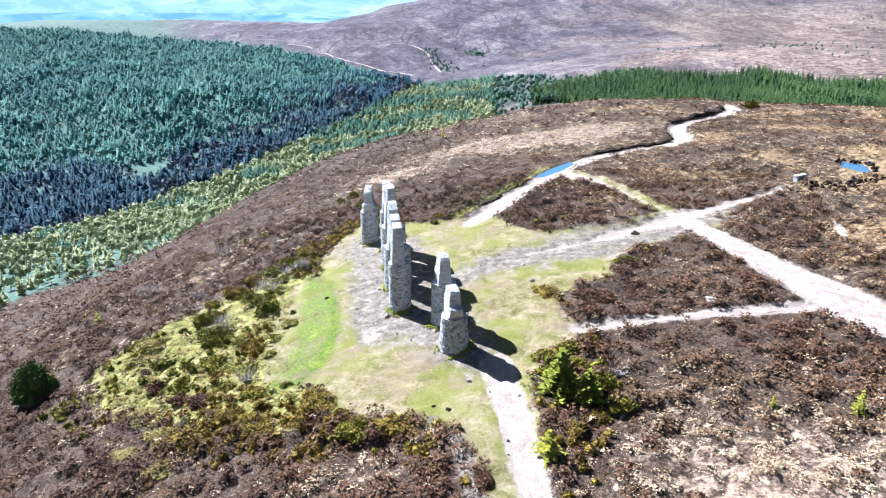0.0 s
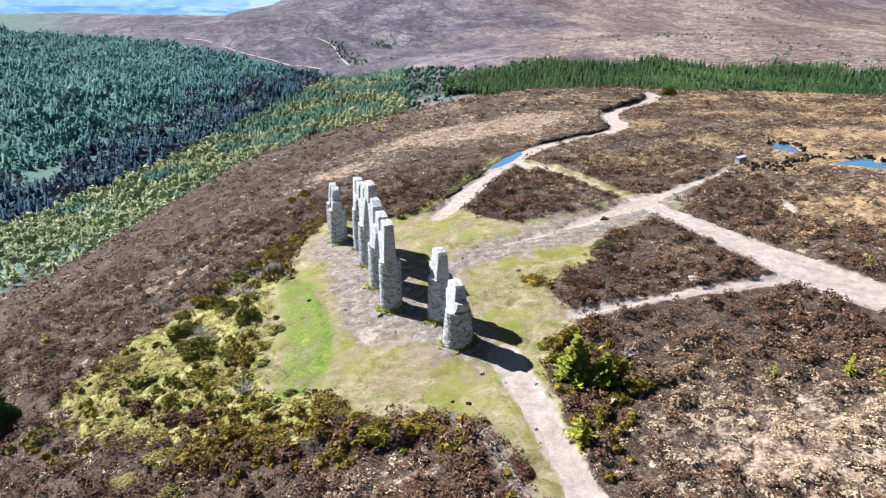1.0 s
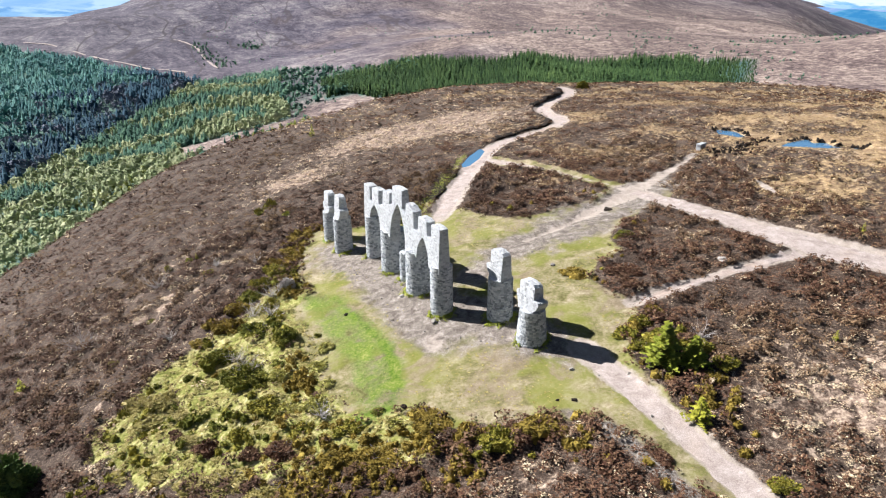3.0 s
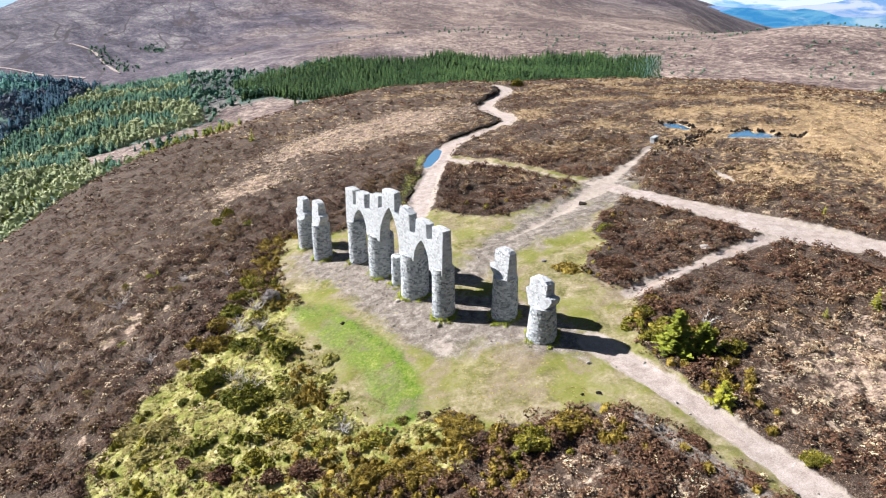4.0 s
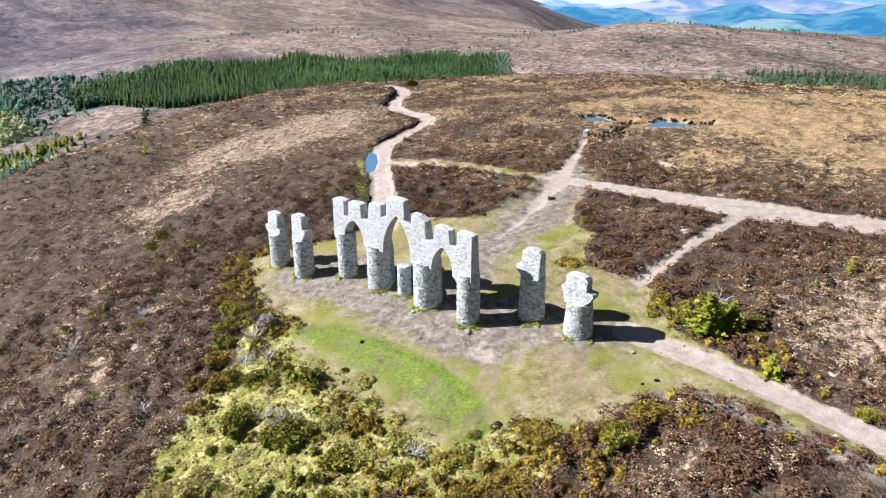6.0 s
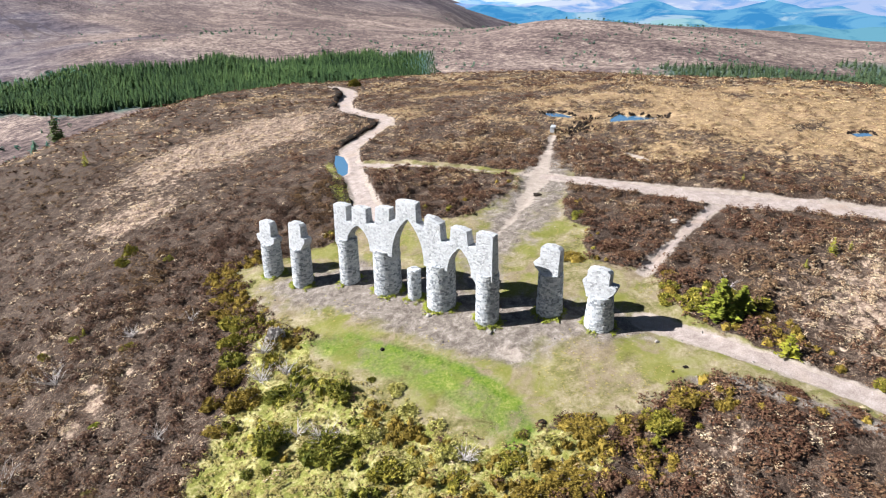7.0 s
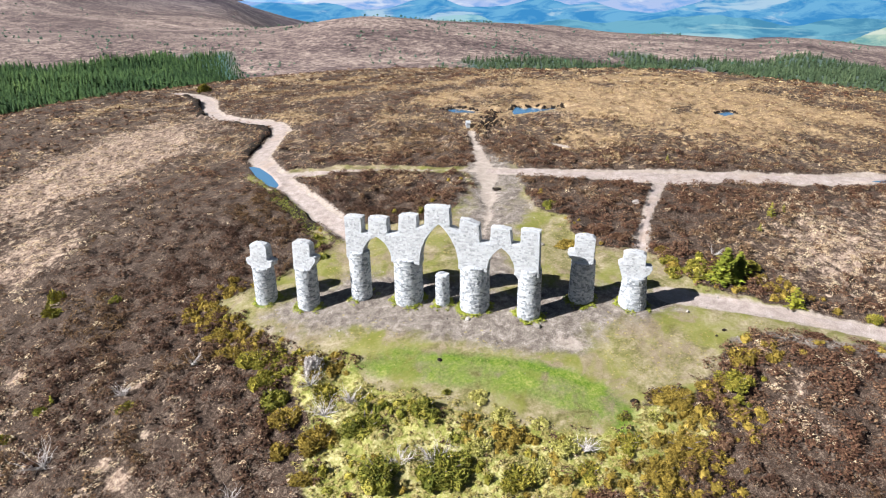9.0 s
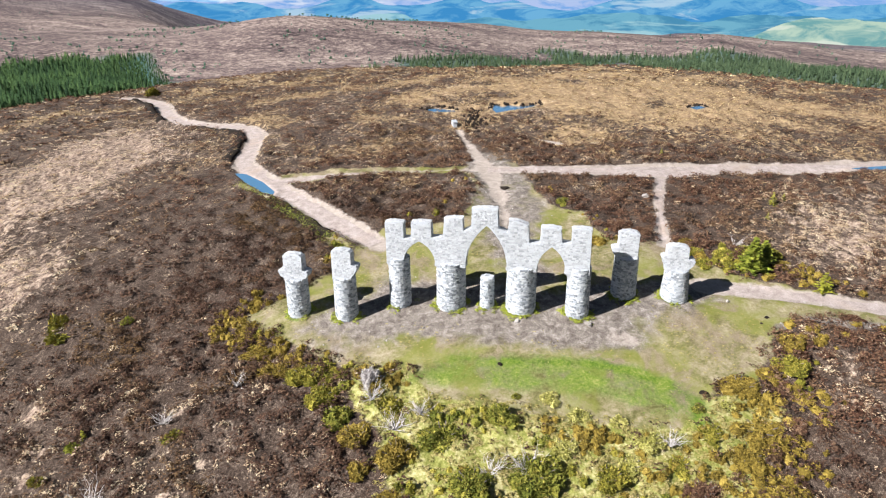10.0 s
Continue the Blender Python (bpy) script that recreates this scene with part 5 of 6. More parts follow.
SOUTH_BUSHES = [
    (-8.5, 31.9, 3.0, 2.3, -63, 0.65, "g"), (-5.6, 28.9, 2.6, 2.2, 0, 0.7, "b"), (-3.4, 28.6, 2.6, 1.7, -20, 0.6, "g"), (-11.5, 30.9, 3.2, 2.7, -30, 0.7, "g"), (-13.5, 31.7, 2.8, 2.3, 10, 0.7, "g"),
    (-17.5, 31.2, 3.0, 2.3, -20, 0.55, "s"), (-15.8, 30.4, 2.2, 1.8, 10, 0.5, "g"), (-21.6, 33.9, 2.2, 1.7, -30, 0.45, "s"), (-6.9, 30.2, 1.8, 1.4, 0, 0.5, "g"),
    (-12.7, 33.5, 2.1, 1.6, 0, 0.6, "b"), (-10.4, 29.0, 1.6, 1.3, 0, 0.5, "h"), (-14.6, 29.6, 1.9, 1.5, 0, 0.5, "g"), (-8.0, 28.4, 1.5, 1.2, 0, 0.45, "g"), (-10.2, 32.6, 1.2, 1.0, 0, 0.4, "y")]
PATH_BUSHES = [
    (6.1, 42.6, 2.4, 1.9, -50, 0.55, "g"), (9.3, 41.0, 3.2, 2.4, -20, 0.6, "h"), (8.5, 39.0, 1.8, 1.6, 0, 0.5, "h"), (12.6, 46.3, 1.8, 1.4, 0, 0.7, "j"), (5.1, 34.0, 1.9, 1.5, 0, 0.55, "b"), (6.8, 34.7, 2.1, 1.6, 20, 0.6, "b"),
    (7.9, 35.4, 1.5, 1.2, 0, 0.5, "g"), (5.0, 32.4, 1.5, 1.3, 0, 0.6, "b"), (6.7, 32.5, 2.1, 1.7, 0, 0.7, "b"), (7.9, 30.9, 2.0, 1.6, 0, 0.8, "b"), (8.4, 28.9, 1.9, 1.4, 30, 0.6, "b"), (7.1, 28.2, 1.6, 1.3, 0, 0.6, "g"),
    (5.9, 27.4, 1.3, 1.1, 0, 0.5, "g"), (5.1, 20.8, 1.6, 1.2, 0, 0.5, "b"), (-12.9, 74.5, 0.9, 0.8, 0, 0.6, "l"), (-15.7, 78.6, 1.4, 1.2, 0, 0.8, "b"), (-14.3, 79.9, 1.9, 1.6, 0, 1.5, "b"), (-23.3, 69.1, 0.8, 0.7, 0, 0.5, "l"),
    (-21.2, 63.3, 1.2, 1.0, 0, 0.6, "b"), (-25.5, 69.6, 0.9, 0.8, 0, 0.6, "b"), (-25.9, 57.2, 0.8, 0.7, 0, 0.45, "l"), (-28.1, 51.8, 1.2, 0.8, 0, 0.35, "s"), (60.5, 139, 3.6, 3.0, 0, 2.6, "b")]
KINDS = {"j": (JUNIPER, "dense dark green juniper bush on mossy turf"), "b": (BLAEBERRY, "olive green leafy bush among the heather"), "g": (GOLDSHRUB, "golden brown low bush beside the turf"), "l": (LIME, "fresh green leafy bush in the heather"),
         "h": (RUSTHEATHER, "dark brown heather bush on the turf"), "y": (STRAWBUSH, "pale yellow-green tufted bush on the meadow"), "s": (DRYGRASS, "straw-coloured grassy hummock in the meadow"), "t": (DEADWOOD, "bare grey twiggy shrub on the lawn's edge")}
for n, (x, y, wide, deep, turn, tall, kind) in enumerate(MEADOW_BUSHES + TUFT_BUSHES + DARK_BUSHES + BELT_BUSHES + SOUTH_BUSHES + PATH_BUSHES):
    build_bush(x, y, wide, deep, turn, tall, *KINDS[kind], n + 1, "bushes round the clearing")


# ---- trees ----
def fir_mesh(material, seed, tiers=11, boughs=10, leaf=7):
    """A young fir, one unit high: drooping boughs in tiers, each a spray of small blades."""
    g = np.random.default_rng(seed)
    v, f = [], []
    for t in range(tiers):
        z = 0.10 + 0.86 * t / (tiers - 1)
        reach = 0.36 * (1 - z) ** 0.85 + 0.02
        n = max(4, int(boughs * (1 - 0.5 * z)))
        for i in range(n):
            a = 6.283 * (i + g.uniform(-0.4, 0.4)) / n + t
            L = reach * g.uniform(0.7, 1.2)
            for k in range(leaf):
                u = (k + 0.6) / leaf
                c = np.array((math.cos(a) * L * u, math.sin(a) * L * u, z - 0.08 * u * L / 0.3 + g.normal(0, 0.008)))
                w = 0.075 * (1.15 - 0.6 * u) * g.uniform(0.7, 1.3) * (0.55 + 0.7 * (1 - z))
                side = np.array((-math.sin(a), math.cos(a), g.normal(0, 0.35)))
                out = np.array((math.cos(a), math.sin(a), g.normal(0.15, 0.3)))
                m = len(v)
                v += [c - side * w, c + side * w, c + out * w * 1.3]
                f.append((m, m + 1, m + 2))
    return mesh_from("needles", v, f, material)


def trunk_mesh():
    bm = bmesh.new()
    add_limb(bm, Vector((0, 0, -0.05)), Vector((0, 0, 0.96)), 0.022, 0.004, 7)
    return mesh_bm("trunk", bm, BARK)


TRUNK = trunk_mesh()


def build_fir(name, x, y, tall, wide, mesh, words, group=""):
    ob = thing(name, (x, y, at(x, y) - 0.03), words, "tree", group, turn=(x * 71 + y * 37) % 360)
    m = Matrix.Diagonal((wide * 1.4, wide * 1.4, tall, 1))
    part("crown", mesh, ob, matrix=m)
    part("trunk", TRUNK, ob, matrix=Matrix.Diagonal((tall, tall, tall, 1)))


FIR, FIR_YELLOW, PINE = fir_mesh(LIME, 1), fir_mesh(YELLOWFIR, 2, 8, 7, 5), fir_mesh(NEEDLE, 3, 10, 10, 8)
build_fir("fir_sapling", 5.45, 30.6, 2.7, 2.7, FIR, "fresh green young fir beside the gravel path")
build_fir("fir_sapling", 4.25, 25.8, 1.5, 1.7, FIR_YELLOW, "low bushy young fir at the path edge")
build_fir("fir_sapling", 6.8, 29.7, 1.9, 2.0, FIR, "small bushy fir among olive bushes")
for x, y, tall in ((20.0, 27.9, 1.3), (16.1, 28.6, 0.7), (20.9, 26.9, 0.7), (-4.2, 124, 2.2), (-36, 55.3, 1.3), (29, 38.5, 0.9), (-22.6, 68.9, 0.7)):
    build_fir("sapling", x, y, tall, tall * 0.75, FIR_YELLOW, "small yellow-green conifer sapling in the heather", "saplings on the moor")


def build_pine(x, y, tall, wide):
    ob = thing("pine", (x, y, at(x, y) - 0.05), "dark green bushy pine standing in heather", "tree")
    for dx, dy, dz, k in ((0, 0, 0.42, 1.0), (0.22, 0.1, 0.10, 0.85), (-0.25, 0.05, 0.14, 0.8), (0.02, -0.26, 0.08, 0.85), (-0.05, 0.24, 0.22, 0.75)):
        part("crown", bush_mesh(NEEDLE, int(10 * k) % 4, 2.0), ob, matrix=Matrix.Translation((dx * wide, dy * wide, dz * tall)) @ Matrix.Diagonal((wide * 0.75 * k, wide * 0.75 * k, tall * 0.58 * k, 1)))
    part("trunk", TRUNK, ob, matrix=Matrix.Diagonal((tall * 1.6, tall * 1.6, tall * 0.9, 1)))


build_pine(-32.6, 40.6, 3.4, 3.2)


def dead_shrub(x, y, size, seed):
    g = np.random.default_rng(seed)
    bm = bmesh.new()
    for i in range(14):
        a = g.uniform(0, 6.283)
        p, d = Vector((0, 0, -0.05)), Vector((math.cos(a) * 0.6, math.sin(a) * 0.6, g.uniform(0.3, 1.0))).normalized()
        r = 0.05
        for k in range(4):
            q = p + (d + Vector(g.normal(0, 0.3, 3))) * size * 0.28
            add_limb(bm, p, q, r, r * 0.6, 4)
            for _ in range(2):
                add_limb(bm, q, q + (d + Vector(g.normal(0, 0.8, 3))) * size * 0.2, r * 0.45, 0.004, 3)
            p, r = q, r * 0.6
    ob = new("dead_shrub", mesh_bm("dead_shrub", bm, DEADWOOD))
    ob.matrix_basis = pose(x, y, at(x, y))
    tagged(ob, "bleached bare dead shrub in the heather", "dead shrub", "dead shrubs on the slope")


for n, (x, y, size) in enumerate([(-26.1, 64.8, 1.4), (-31.5, 57.6, 1.5), (-18.9, 44.4, 0.9), (-16.2, 49.4, 0.9), (-15.9, 52.6, 0.9), (-14.2, 35.6, 0.8), (-16.8, 61.8, 0.8), (-17.6, 50.4, 1.0), (-18.2, 42.6, 1.1), (-20.5, 64.5, 0.8), (8.9, 31.6, 0.8), (-24.0, 52.0, 0.8)]):
    dead_shrub(x, y, size, n + 5)


# ---- far woods ----
def conifer(sprays, seed, wide=0.2, blunt=0.8, fine=1.0):
    """A conifer one unit high: a slim core and many drooping sprays."""
    g = np.random.default_rng(seed)
    v, f = [(0, 0, 0.86)], []
    for i in range(5):
        a = 6.283 * i / 5
        v.append((math.cos(a) * wide * 0.62, math.sin(a) * wide * 0.62, 0.02))
    f += [(0, 1 + i, 1 + (i + 1) % 5) for i in range(5)]
    for k in range(sprays):
        z = 0.08 + 0.9 * (1 - math.sqrt(1 - (k + g.uniform(0, 1)) / sprays * 0.97))
        a, r = g.uniform(0, 6.283), wide * (1 - z) ** blunt * g.uniform(0.45, 0.9) + 0.005
        out = np.array((math.cos(a), math.sin(a), g.normal(-0.05, 0.3)))
        side = np.array((-math.sin(a), math.cos(a), g.normal(0, 0.3)))
        size = (0.05 + 0.13 * (1 - z)) * g.uniform(0.7, 1.3) * (wide / 0.2) ** 0.5 * fine
        c = np.array((math.cos(a) * r, math.sin(a) * r, z + size * 0.3))
        m = len(v)
        v += [c - side * size * 0.7 - out * size * 0.3, c + side * size * 0.7 - out * size * 0.3, c + out * size * 0.8 - np.array((0, 0, size * 0.12))]
        f.append((m, m + 1, m + 2))
    return np.array(v), np.array(f)

def round_tree(seed, sprays=24, wide=0.24, fine=1.0):
    """A loose broad crown over a bare foot, one unit high."""
    g = np.random.default_rng(seed)
    v, f = [], []
    for _ in range(sprays):
        n = g.normal(0, 1, 3)
        n /= np.linalg.norm(n)
        k = g.uniform(0.5, 1.0)
        c = np.array((n[0] * wide * k, n[1] * wide * k, 0.58 + n[2] * 0.36 * k))
        t = np.cross(n, g.normal(0, 1, 3))
        t /= np.linalg.norm(t)
        b, size = np.cross(n, t), g.uniform(0.10, 0.19) * fine
        m = len(v)
        v += [c - t * size - b * size * 0.5, c + t * size - b * size * 0.5, c + b * size + n * size * 0.3]
        f.append((m, m + 1, m + 2))
    m = len(v)
    v += [(-0.02, 0, 0), (0.02, 0.01, 0), (0, 0, 0.6), (0, -0.02, 0), (0.01, 0.02, 0), (0, 0, 0.6)]
    f += [(m, m + 1, m + 2), (m + 3, m + 4, m + 5)]
    return np.array(v), np.array(f)

SPRUCES = [conifer(28, i, 0.155, 0.85, 0.85) for i in range(6)]
PINES = [conifer(16, 30 + i, 0.25, 0.6) for i in range(3)] + [round_tree(50 + i, 20, 0.3) for i in range(3)]
CROWNS = [conifer(30, 90 + i, 0.24, 0.7, 0.72) for i in range(4)]
VALLEY = [conifer(16, 95 + i, 0.32, 0.6, 0.9) for i in range(6)]
BROAD = [round_tree(60 + i, 40, 0.22, 0.66) for i in range(5)]
BARE_CROWNS = [round_tree(80 + i, 18, 0.3) for i in range(4)]



def wood(name, x, y, tall, wide, templates, material, label, seed):
    """One stand of trees, each with a tone of its own."""
    g = np.random.default_rng(seed)
    z = land(x, y) - 0.3
    chunks, tones, pick = [], [], g.integers(len(templates), size=len(x))
    for k, tem in enumerate(templates):
        m = pick == k
        if m.any():
            spread = tall[m] * wide * g.uniform(0.8, 1.25, m.sum())
            chunks.append(many(tem, np.stack([x[m], y[m], z[m]], -1), np.stack([spread, spread, tall[m]], -1), g.uniform(0, 6.283, m.sum()), g, 0.02))
            tones.append(np.repeat(g.uniform(0, 1, m.sum()), len(tem[0])))
    me = joined(name, chunks, material)
    me.attributes.new("tone", "FLOAT", "POINT").data.foreach_set("value", np.concatenate(tones).astype(np.float32))
    tagged(new(name, me), label, "forest", kind="stuff")

def jittered(x0, y0, x1, y1, step, seed):
    g = np.random.default_rng(seed)
    X, Y = np.meshgrid(np.arange(x0, x1, step), np.arange(y0, y1, step))
    x, y = X.ravel() + g.uniform(-0.45, 0.45, X.size) * step, Y.ravel() + g.uniform(-0.45, 0.45, X.size) * step
    return x, y, np.hypot(x, y), np.degrees(np.arctan2(x, y)), (x + 231) * 0.960 - (y - 455) * 0.279, g


def plant_plantation():
    x, y, d, az, _, g = jittered(20, 330, 500, 780, 4.0, 21)
    m = in_plantation(x, y) > 0.5
    x, y = x[m], y[m]
    edge = np.degrees(np.arctan2(x + 24, y - 7))
    wood("plantation", x, y, g.uniform(9.5, 13, len(x)) * (1 + 0.3 * ((x > 268) & (x < 292))) * (0.32 + 0.68 * ss(43.8, 38.5, edge)), 1.0, SPRUCES, SPRUCEWOOD, "dense dark green spruce plantation beyond the moor", 23)


def plant_valley():
    x, y, d, az, s, g = jittered(-1050, 60, 260, 1760, 6.2, 25)
    share = in_valley(x, y)
    gap = fbm(x / 45, y / 45, 3, 27)
    ok = (gap < 0.42) & (np.hypot(x + 266, (y - 530) * 0.6) > 16)
    t = (6.5 + 10 * g.uniform(0, 1, len(x)) ** 1.3) * (1 + gap * 0.7)
    low = ok & (share > 0.95) & (s > -75 + 90 * gap) & (fbm(x / 22, y / 22, 2, 42) < -0.16)
    wood("birch_wood", x[low], y[low], t[low] * 0.75, 1.0, BARE_CROWNS, BIRCH, "bare purple-grey birches along the valley floor", 43)
    west = ok & (share > 0.95) & ~low
    deep = west & (s > -62 + 130 * fbm(x / 60, y / 60, 3, 45) - 40 * ss(700, 400, d))
    wood("valley_forest", x[deep], y[deep], t[deep] * 1.05, 0.95, VALLEY, VALLEYWOOD, "dense valley floor conifers, shade and haze in their colour", 27)
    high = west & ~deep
    wood("upper_forest", x[high], y[high], t[high] * 0.9, 1.0, VALLEY + BARE_CROWNS[:1], UPPERWOOD, "green conifer forest up the far side, haze in its colour", 46)
    lx, ly, _, _, _, lg = jittered(-420, 60, 120, 950, 5.0, 24)
    m = (np.abs(in_valley(lx, ly) - 0.9) < 0.05) & (fbm(lx / 30, ly / 30, 3, 29) < 0.6)
    lx, ly = lx[m], ly[m]
    size = lg.uniform(3.5, 7.5, len(lx)) * (0.75 + 0.75 * ss(150, 420, np.hypot(lx - 20, ly - 65)))
    pale = fbm(lx / 40, ly / 40, 3, 30) > -0.34 + 0.42 * ss(360, 560, np.hypot(lx - 20, ly - 65))
    wood("larch_wood", lx[pale], ly[pale], size[pale], 1.25, CROWNS + BROAD, LARCH, "fresh pale green larch wood on the valley side", 28)
    wood("mixed_wood", lx[~pale], ly[~pale], size[~pale] * 1.1, 1.35, CROWNS, MIXEDWOOD, "conifers on the valley side, blue haze in their colour", 31)
    g2 = np.random.default_rng(77)
    along = g2.random(110)
    ex, ey = -34 + 70 * along + g2.normal(0, 5, 110), 446 + 34 * along + g2.normal(0, 12, 110)
    wood("young_larch", ex, ey, g2.uniform(5, 10.5, 110), 1.0, CROWNS + PINES[:2], LIMEWOOD, "lime-green young larches at the moor's edge", 78)
    along = g2.random(420)
    ex, ey = np.interp(along, [0, 0.35, 0.7, 1], [-136, -118, -98, -70]) + g2.normal(-6, 7, 420), 285 + 205 * along + g2.normal(0, 8, 420)
    wood("edge_scrub", ex, ey, g2.uniform(2.0, 5.5, 420), 1.2, BROAD + PINES[3:], LIMEWOOD, "olive-green birch scrub along the moor's edge", 80)
    kx, ky = g2.uniform(-30, 95, 90), g2.uniform(250, 520, 90)
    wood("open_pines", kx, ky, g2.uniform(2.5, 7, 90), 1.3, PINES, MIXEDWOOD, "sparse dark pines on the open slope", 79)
    pine = ok & (share > 0.4) & (share < 0.6) & (g.uniform(0, 1, len(x)) < 0.75)
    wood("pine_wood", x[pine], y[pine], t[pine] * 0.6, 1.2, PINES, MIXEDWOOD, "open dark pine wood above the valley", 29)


def plant_far():
    x, y, d, az, s, g = jittered(200, -200, 900, 460, 6.0, 33)
    m = in_east(x, y) > 0.5
    wood("eastern_wood", x[m], y[m], g.uniform(4.5, 9, m.sum()), 1.1, PINES[:3] + SPRUCES[:4], EASTWOOD, "strip of mixed green conifers behind the moor", 35)
    # lone trees over the far moor
    g = np.random.default_rng(36)
    n = 3000
    az, d = np.radians(g.uniform(-4, 100, n)), g.uniform(480, 1900, n)
    x, y = np.sin(az) * d, np.cos(az) * d
    m = fbm(x / 150, y / 150, 3, 37) > 0.08
    wood("scattered_trees", x[m], y[m], g.uniform(1.5, 5, m.sum()), 1.4, PINES, MIXEDWOOD, "scattered small pines on the far moor", 38)
    az, d = np.radians(g.uniform(32, 82, 1500)), g.uniform(560, 1050, 1500)
    x, y = np.sin(az) * d, np.cos(az) * d
    m = fbm(x / 60, y / 60, 3, 39) > 0.06
    wood("moor_pines", x[m], y[m], g.uniform(1.5, 4, m.sum()), 1.5, PINES, MIXEDWOOD, "small dark pines dotted over the far slope", 40)


def plant_gully():
    """Dark trees down the stony gully of the stream."""
    g = np.random.default_rng(83)
    t = g.random(90)
    x, y = -90 + 60 * t + g.normal(8, 9, 90), 1420 - 310 * t + g.normal(0, 20, 90)
    wood("gully_trees", np.append(x, g.normal(22, 14, 60)), np.append(y, g.normal(1385, 24, 60)), g.uniform(4, 9, 150), 1.1, PINES, MIXEDWOOD, "dark trees along the stony stream gully", 84)


plant_gully()
plant_plantation()
plant_valley()
plant_far()


def build_rock(x, y, wide, tall, material, words, seed):
    bm = bmesh.new()
    bmesh.ops.create_icosphere(bm, subdivisions=3, radius=0.5)
    for v in bm.verts:
        v.co *= 1 + 0.45 * noise.noise(v.co * 2.2 + Vector((seed * 3.1, 0, 0))) + 0.15 * noise.noise(v.co * 6)
        v.co.x *= wide
        v.co.y *= wide * 0.75
        v.co.z = v.co.z * tall + tall * 0.2
    ob = new("rock", mesh_bm("rock", bm, material))
    ob.matrix_basis = pose(x, y, at(x, y), 0, 0, seed * 50)
    tagged(ob, words, "rock", "loose rocks on the clearing")


# peat lumps at y 29.92 and 30.3 stand in for dark burrow holes
for n, (x, y, wide, tall, mat) in enumerate([(-10.88, 46.05, 0.36, 0.16, PEAT), (-9.57, 33.92, 0.45, 0.18, PEAT), (-0.74, 29.92, 0.34, 0.12, PEAT), (-1.6, 30.3, 0.22, 0.1, PEAT), (-5.45, 41.35, 0.5, 0.3, PEBBLE), (-6.6, 46.0, 0.4, 0.25, PEBBLE), (0.4, 32.4, 0.3, 0.2, PEBBLE), (5.2, 44.6, 0.45, 0.2, PEBBLE), (14.8, 52.6, 0.9, 0.3, PEAT), (16.6, 39.2, 0.8, 0.4, PEBBLE)]):
    build_rock(x, y, wide, tall, mat, "dark lump on the turf, set for a clod, stone or hole" if mat is PEAT else "grey stone lying on bare earth", n + 1)


def build_bank(name, rows, side, label, tall=0.5):
    """A low overhanging bank of bare peat along one side of a way."""
    pts = np.array(rows)
    u = np.concatenate([[0], np.cumsum(np.hypot(*np.diff(pts[:, :2], axis=0).T))])
    t = np.arange(0, u[-1], 0.35)
    k = [np.interp(t, u, pts[:, i]) for i in range(3)]
    for _ in range(3):
        k = [np.convolve(np.pad(a, 3, mode="edge"), np.ones(7) / 7, "valid") for a in k]
    cx, cy, w = k
    dx, dy = np.gradient(cx), np.gradient(cy)
    ln = np.hypot(dx, dy)
    nx, ny = -dy / ln * side, dx / ln * side
    wob = fbm(t / 1.3, t * 0 + side, 3, 71)
    hi = tall * (0.75 + 0.9 * fbm(t / 2.5, t * 0 + 5, 3, 72)) * np.minimum(1, np.minimum(t, t[-1] - t) / 3)
    V = []
    for off, up in ((-0.05, -0.1), (0.12, 0.55), (0.0, 0.95), (0.25, 1.1), (0.9, 0.8), (1.6, -0.1)):
        x, y = cx + nx * (w + off + wob * 0.5), cy + ny * (w + off + wob * 0.5)
        V.append(np.stack([x, y, surface(x, y) + hi * up - 0.03], -1))
    n = len(t)
    i = (np.arange(5)[:, None] * n + np.arange(n - 1)[None]).ravel()
    tagged(new(name, mesh_from(name, np.concatenate(V), np.stack([i, i + n, i + n + 1, i + 1], -1), PEAT)), label, "bank", kind="structure")


build_bank("peat_bank", [r for r in WAYS["north_path"] if 84 < r[1] < 107], 1, "dark eroded peat bank beside the path", 0.22)
build_bank("peat_bank", [r for r in WAYS["north_path"] if 111 < r[1] < 140], 1, "dark eroded peat bank beside the path", 0.5)
build_bank("peat_bank", [r for r in WAYS["north_path"] if 60 < r[1] < 76], 1, "dark eroded peat bank beside the path", 0.16)


def sow_banks():
    """Dark overhanging peat tussocks along the far rims of the pools."""
    g = np.random.default_rng(61)
    xs, ys = [], []
    for key in ("pool_far", "pool_star", "pool_small"):
        pts = np.array(POOLS[key][0] + POOLS[key][0][:1])
        mid = pts[:-1].mean(0)
        for a, b in zip(pts, pts[1:]):
            n = int(np.hypot(*(b - a)) / 0.22)
            t = g.uniform(0, 1, n)[:, None]
            p = a + (b - a) * t + g.normal(0, 0.12, (n, 2))
            out = (p - mid) / np.linalg.norm(p - mid, axis=1)[:, None]
            p = p + out * 0.45
            keep = out @ np.array((0.9, 0.35)) > -0.15
            xs.append(p[keep, 0])
            ys.append(p[keep, 1])
    xs.append(g.normal(39, 2.8, 130))
    ys.append(63.2 + 0.25 * (xs[-1] - 39) + g.normal(0, 0.8, 130))
    x, y = np.concatenate(xs), np.concatenate(ys)
    grow("peat_tussocks", x, y, g.uniform(0.3, 0.55, len(x)), g.uniform(0.2, 0.36, len(x)), CUSHIONS, PEAT, "dark peat tussocks round the pools", "peat", 62)


sow_banks()


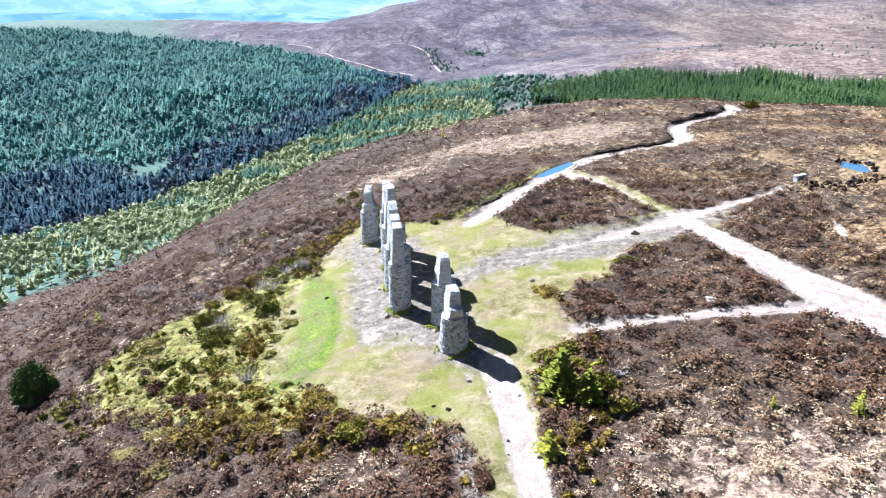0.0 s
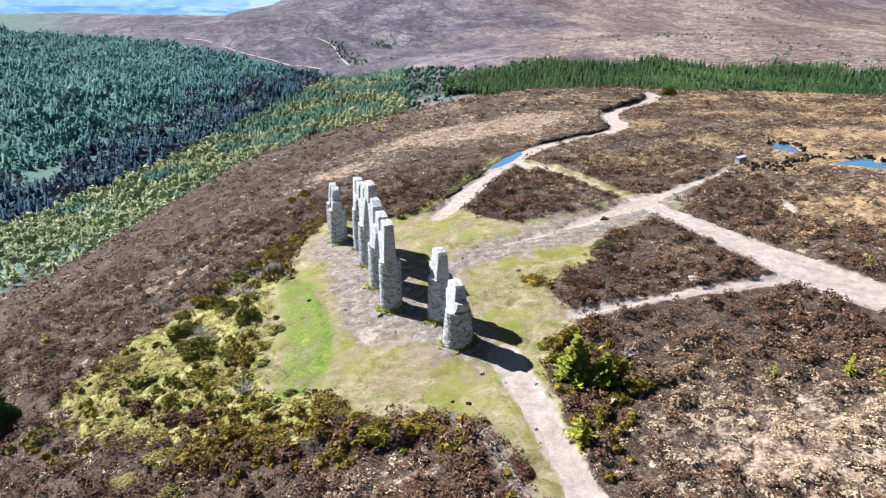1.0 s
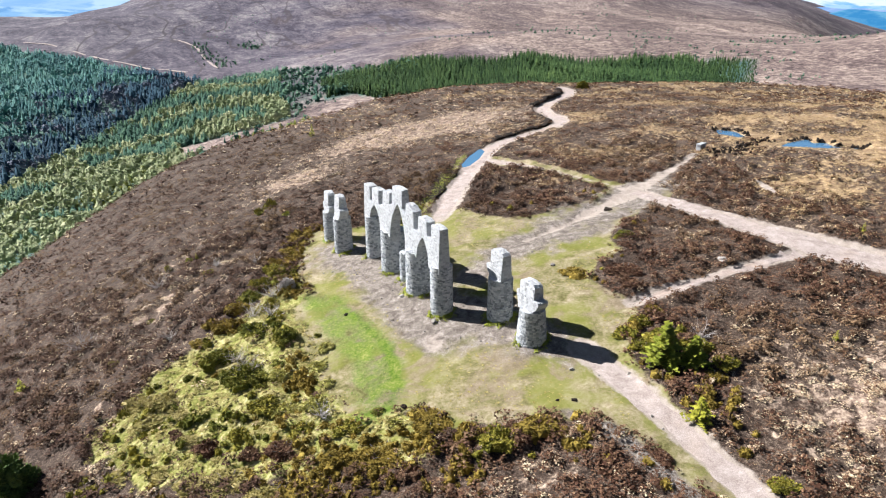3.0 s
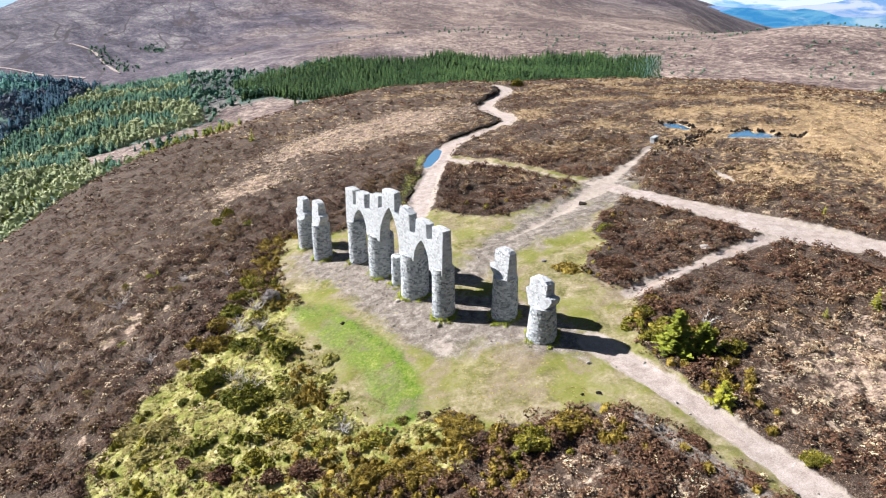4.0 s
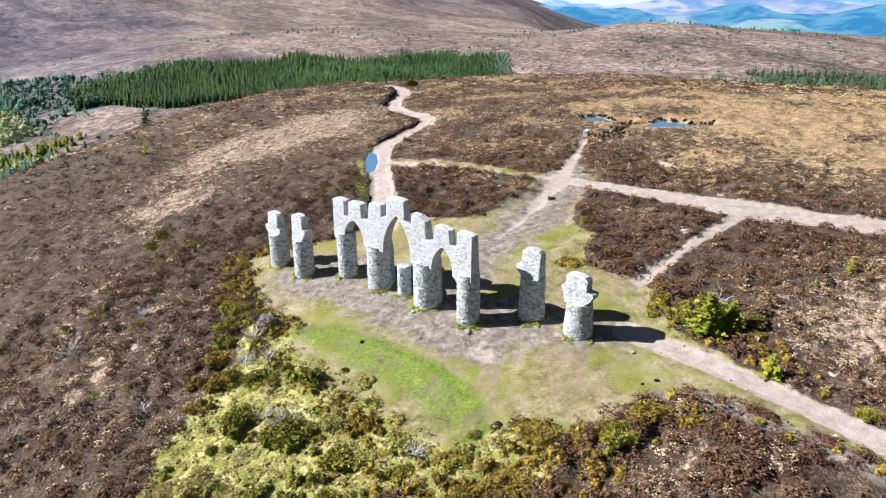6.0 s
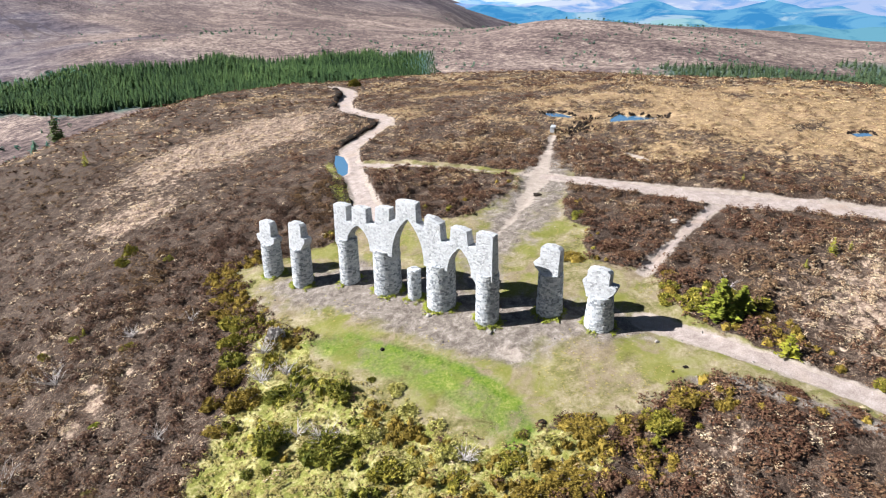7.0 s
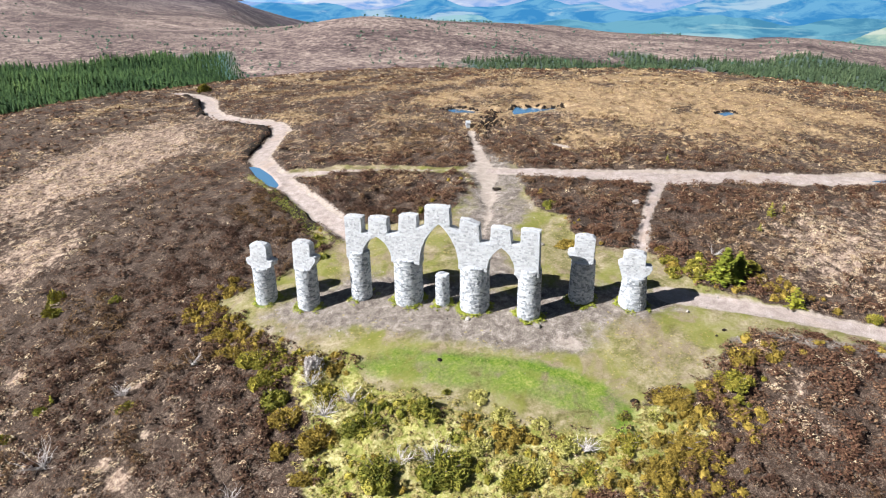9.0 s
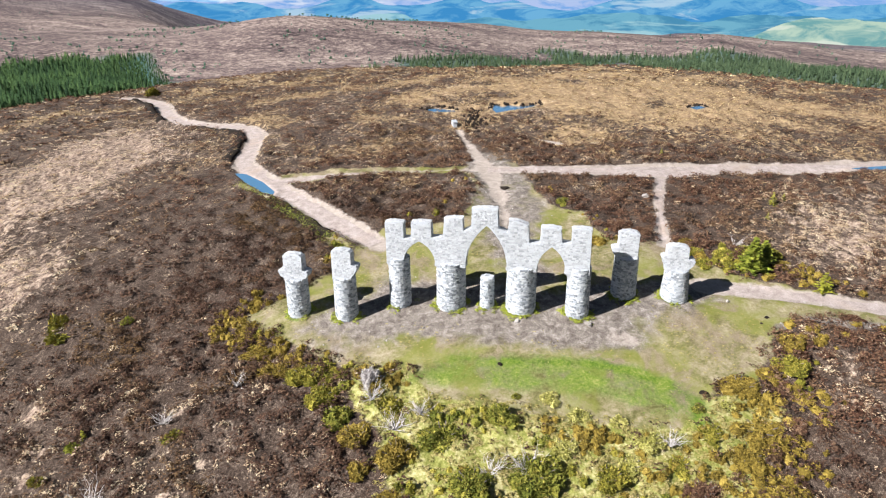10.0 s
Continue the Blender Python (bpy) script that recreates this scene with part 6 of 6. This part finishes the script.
def build_bench(x, y):
    z = at(x, y)
    ob = thing("stone_bench", (x, y, z), "low stone bench with a pale slab at the path's end", "bench", turn=28)
    def block(name, size, place, material, label=""):
        bm = bmesh.new()
        bmesh.ops.create_cube(bm, size=1)
        bmesh.ops.scale(bm, vec=size, verts=bm.verts)
        bmesh.ops.bevel(bm, geom=bm.edges[:], offset=0.03, segments=2, affect="EDGES")
        for v in bm.verts:
            v.co += Vector(place) + noise.noise_vector(v.co * 3.0 + Vector(place)) * 0.02
        part(name, mesh_bm(name, bm, material), ob, label)
    block("slab", (1.5, 0.62, 0.16), (0, 0, 0.56), STONE, "pale flat stone slab")
    for sx in (-0.5, 0.5):
        block("support", (0.28, 0.5, 0.62), (sx, 0, 0.19), MORTAR)
    block("back_stone", (1.3, 0.16, 0.42), (0, 0.24, 0.22), MORTAR)


build_bench(34.1, 64.5)
build_fir("lone_fir", 75, 449, 15, 11, PINE, "lone dark fir at the edge of the moor")


# ---- far hills and firth, beyond everything else: glowing sheets, haze painted in ----
def backdrop(name, radius, az0, az1, low, heights, material, label):
    az = np.radians(np.linspace(az0, az1, 260))
    deg = np.degrees(az)
    top = heights(deg)
    verts, faces = [], []
    rows = 8
    for k in range(rows):
        t = k / (rows - 1)
        rr = radius + 250 * t
        verts.append(np.stack([np.sin(az) * rr, np.cos(az) * rr, low + (top - low) * t], -1))
    n = len(az)
    i = (np.arange(rows - 1)[:, None] * n + np.arange(n - 1)[None]).ravel()
    me = mesh_from(name, np.concatenate(verts), np.stack([i, i + 1, i + n + 1, i + n], -1), material, True)
    tagged(new(name, me), label, "hills", kind="structure")


def ridge_line(base, amp, wave, seed):
    return lambda a: base + amp * fbm(a / wave, a * 0 + seed, 5, seed)


backdrop("backdrop_valley", 2700, 62, 125, -420, ridge_line(-118, 60, 7, 21), glowing_backdrop_material("far_green_valley", (0.07, 0.25, 0.40), (0.16, 0.40, 0.52), (0.36, 0.58, 0.62)), "hazy green valley with pale fields")
backdrop("backdrop_near_hills", 3300, 40, 125, -420, ridge_line(-62, 110, 9, 3), glowing_backdrop_material("far_blue_green_slopes", (0.05, 0.25, 0.52), (0.15, 0.40, 0.62), (0.42, 0.58, 0.70)), "hazy blue-green wooded hills")
backdrop("backdrop_middle_hills", 3800, 38, 125, -420, ridge_line(0, 120, 10, 12), glowing_backdrop_material("far_violet_hills", (0.20, 0.38, 0.70), (0.40, 0.50, 0.74), (0.62, 0.68, 0.80)), "hazy violet-blue heather hills")
backdrop("backdrop_far_hills", 4200, 30, 125, -420, ridge_line(70, 130, 11, 8), glowing_backdrop_material("far_blue_hills", (0.20, 0.46, 0.80), (0.40, 0.62, 0.86), (0.78, 0.86, 0.92)), "hazy blue distant hills with pale cloud")
backdrop("backdrop_firth", 3900, -75, 30, -420, lambda a: ridge_line(-20, 60, 14, 5)(a), glowing_backdrop_material("far_hazy_lowland", (0.16, 0.36, 0.66), (0.26, 0.48, 0.76), (0.44, 0.64, 0.84)), "hazy blue lowland and firth")
backdrop("backdrop_haze", 4300, -75, 30, -420, lambda a: ridge_line(190, 60, 14, 6)(a), glowing_backdrop_material("far_haze", (0.26, 0.47, 0.78), (0.36, 0.56, 0.82), (0.50, 0.68, 0.88)), "glowing sheet painted as pale blue haze")
backdrop("backdrop_fields", 2600, 91.5, 125, -420, lambda a: -215 + 92 * ss(91.5, 98, a) + 14 * fbm(a / 2.0, a * 0, 3, 77), glowing_backdrop_material("far_pale_fields", (0.16, 0.36, 0.36), (0.46, 0.60, 0.48), (0.66, 0.72, 0.60)), "pale green fields far down the valley")
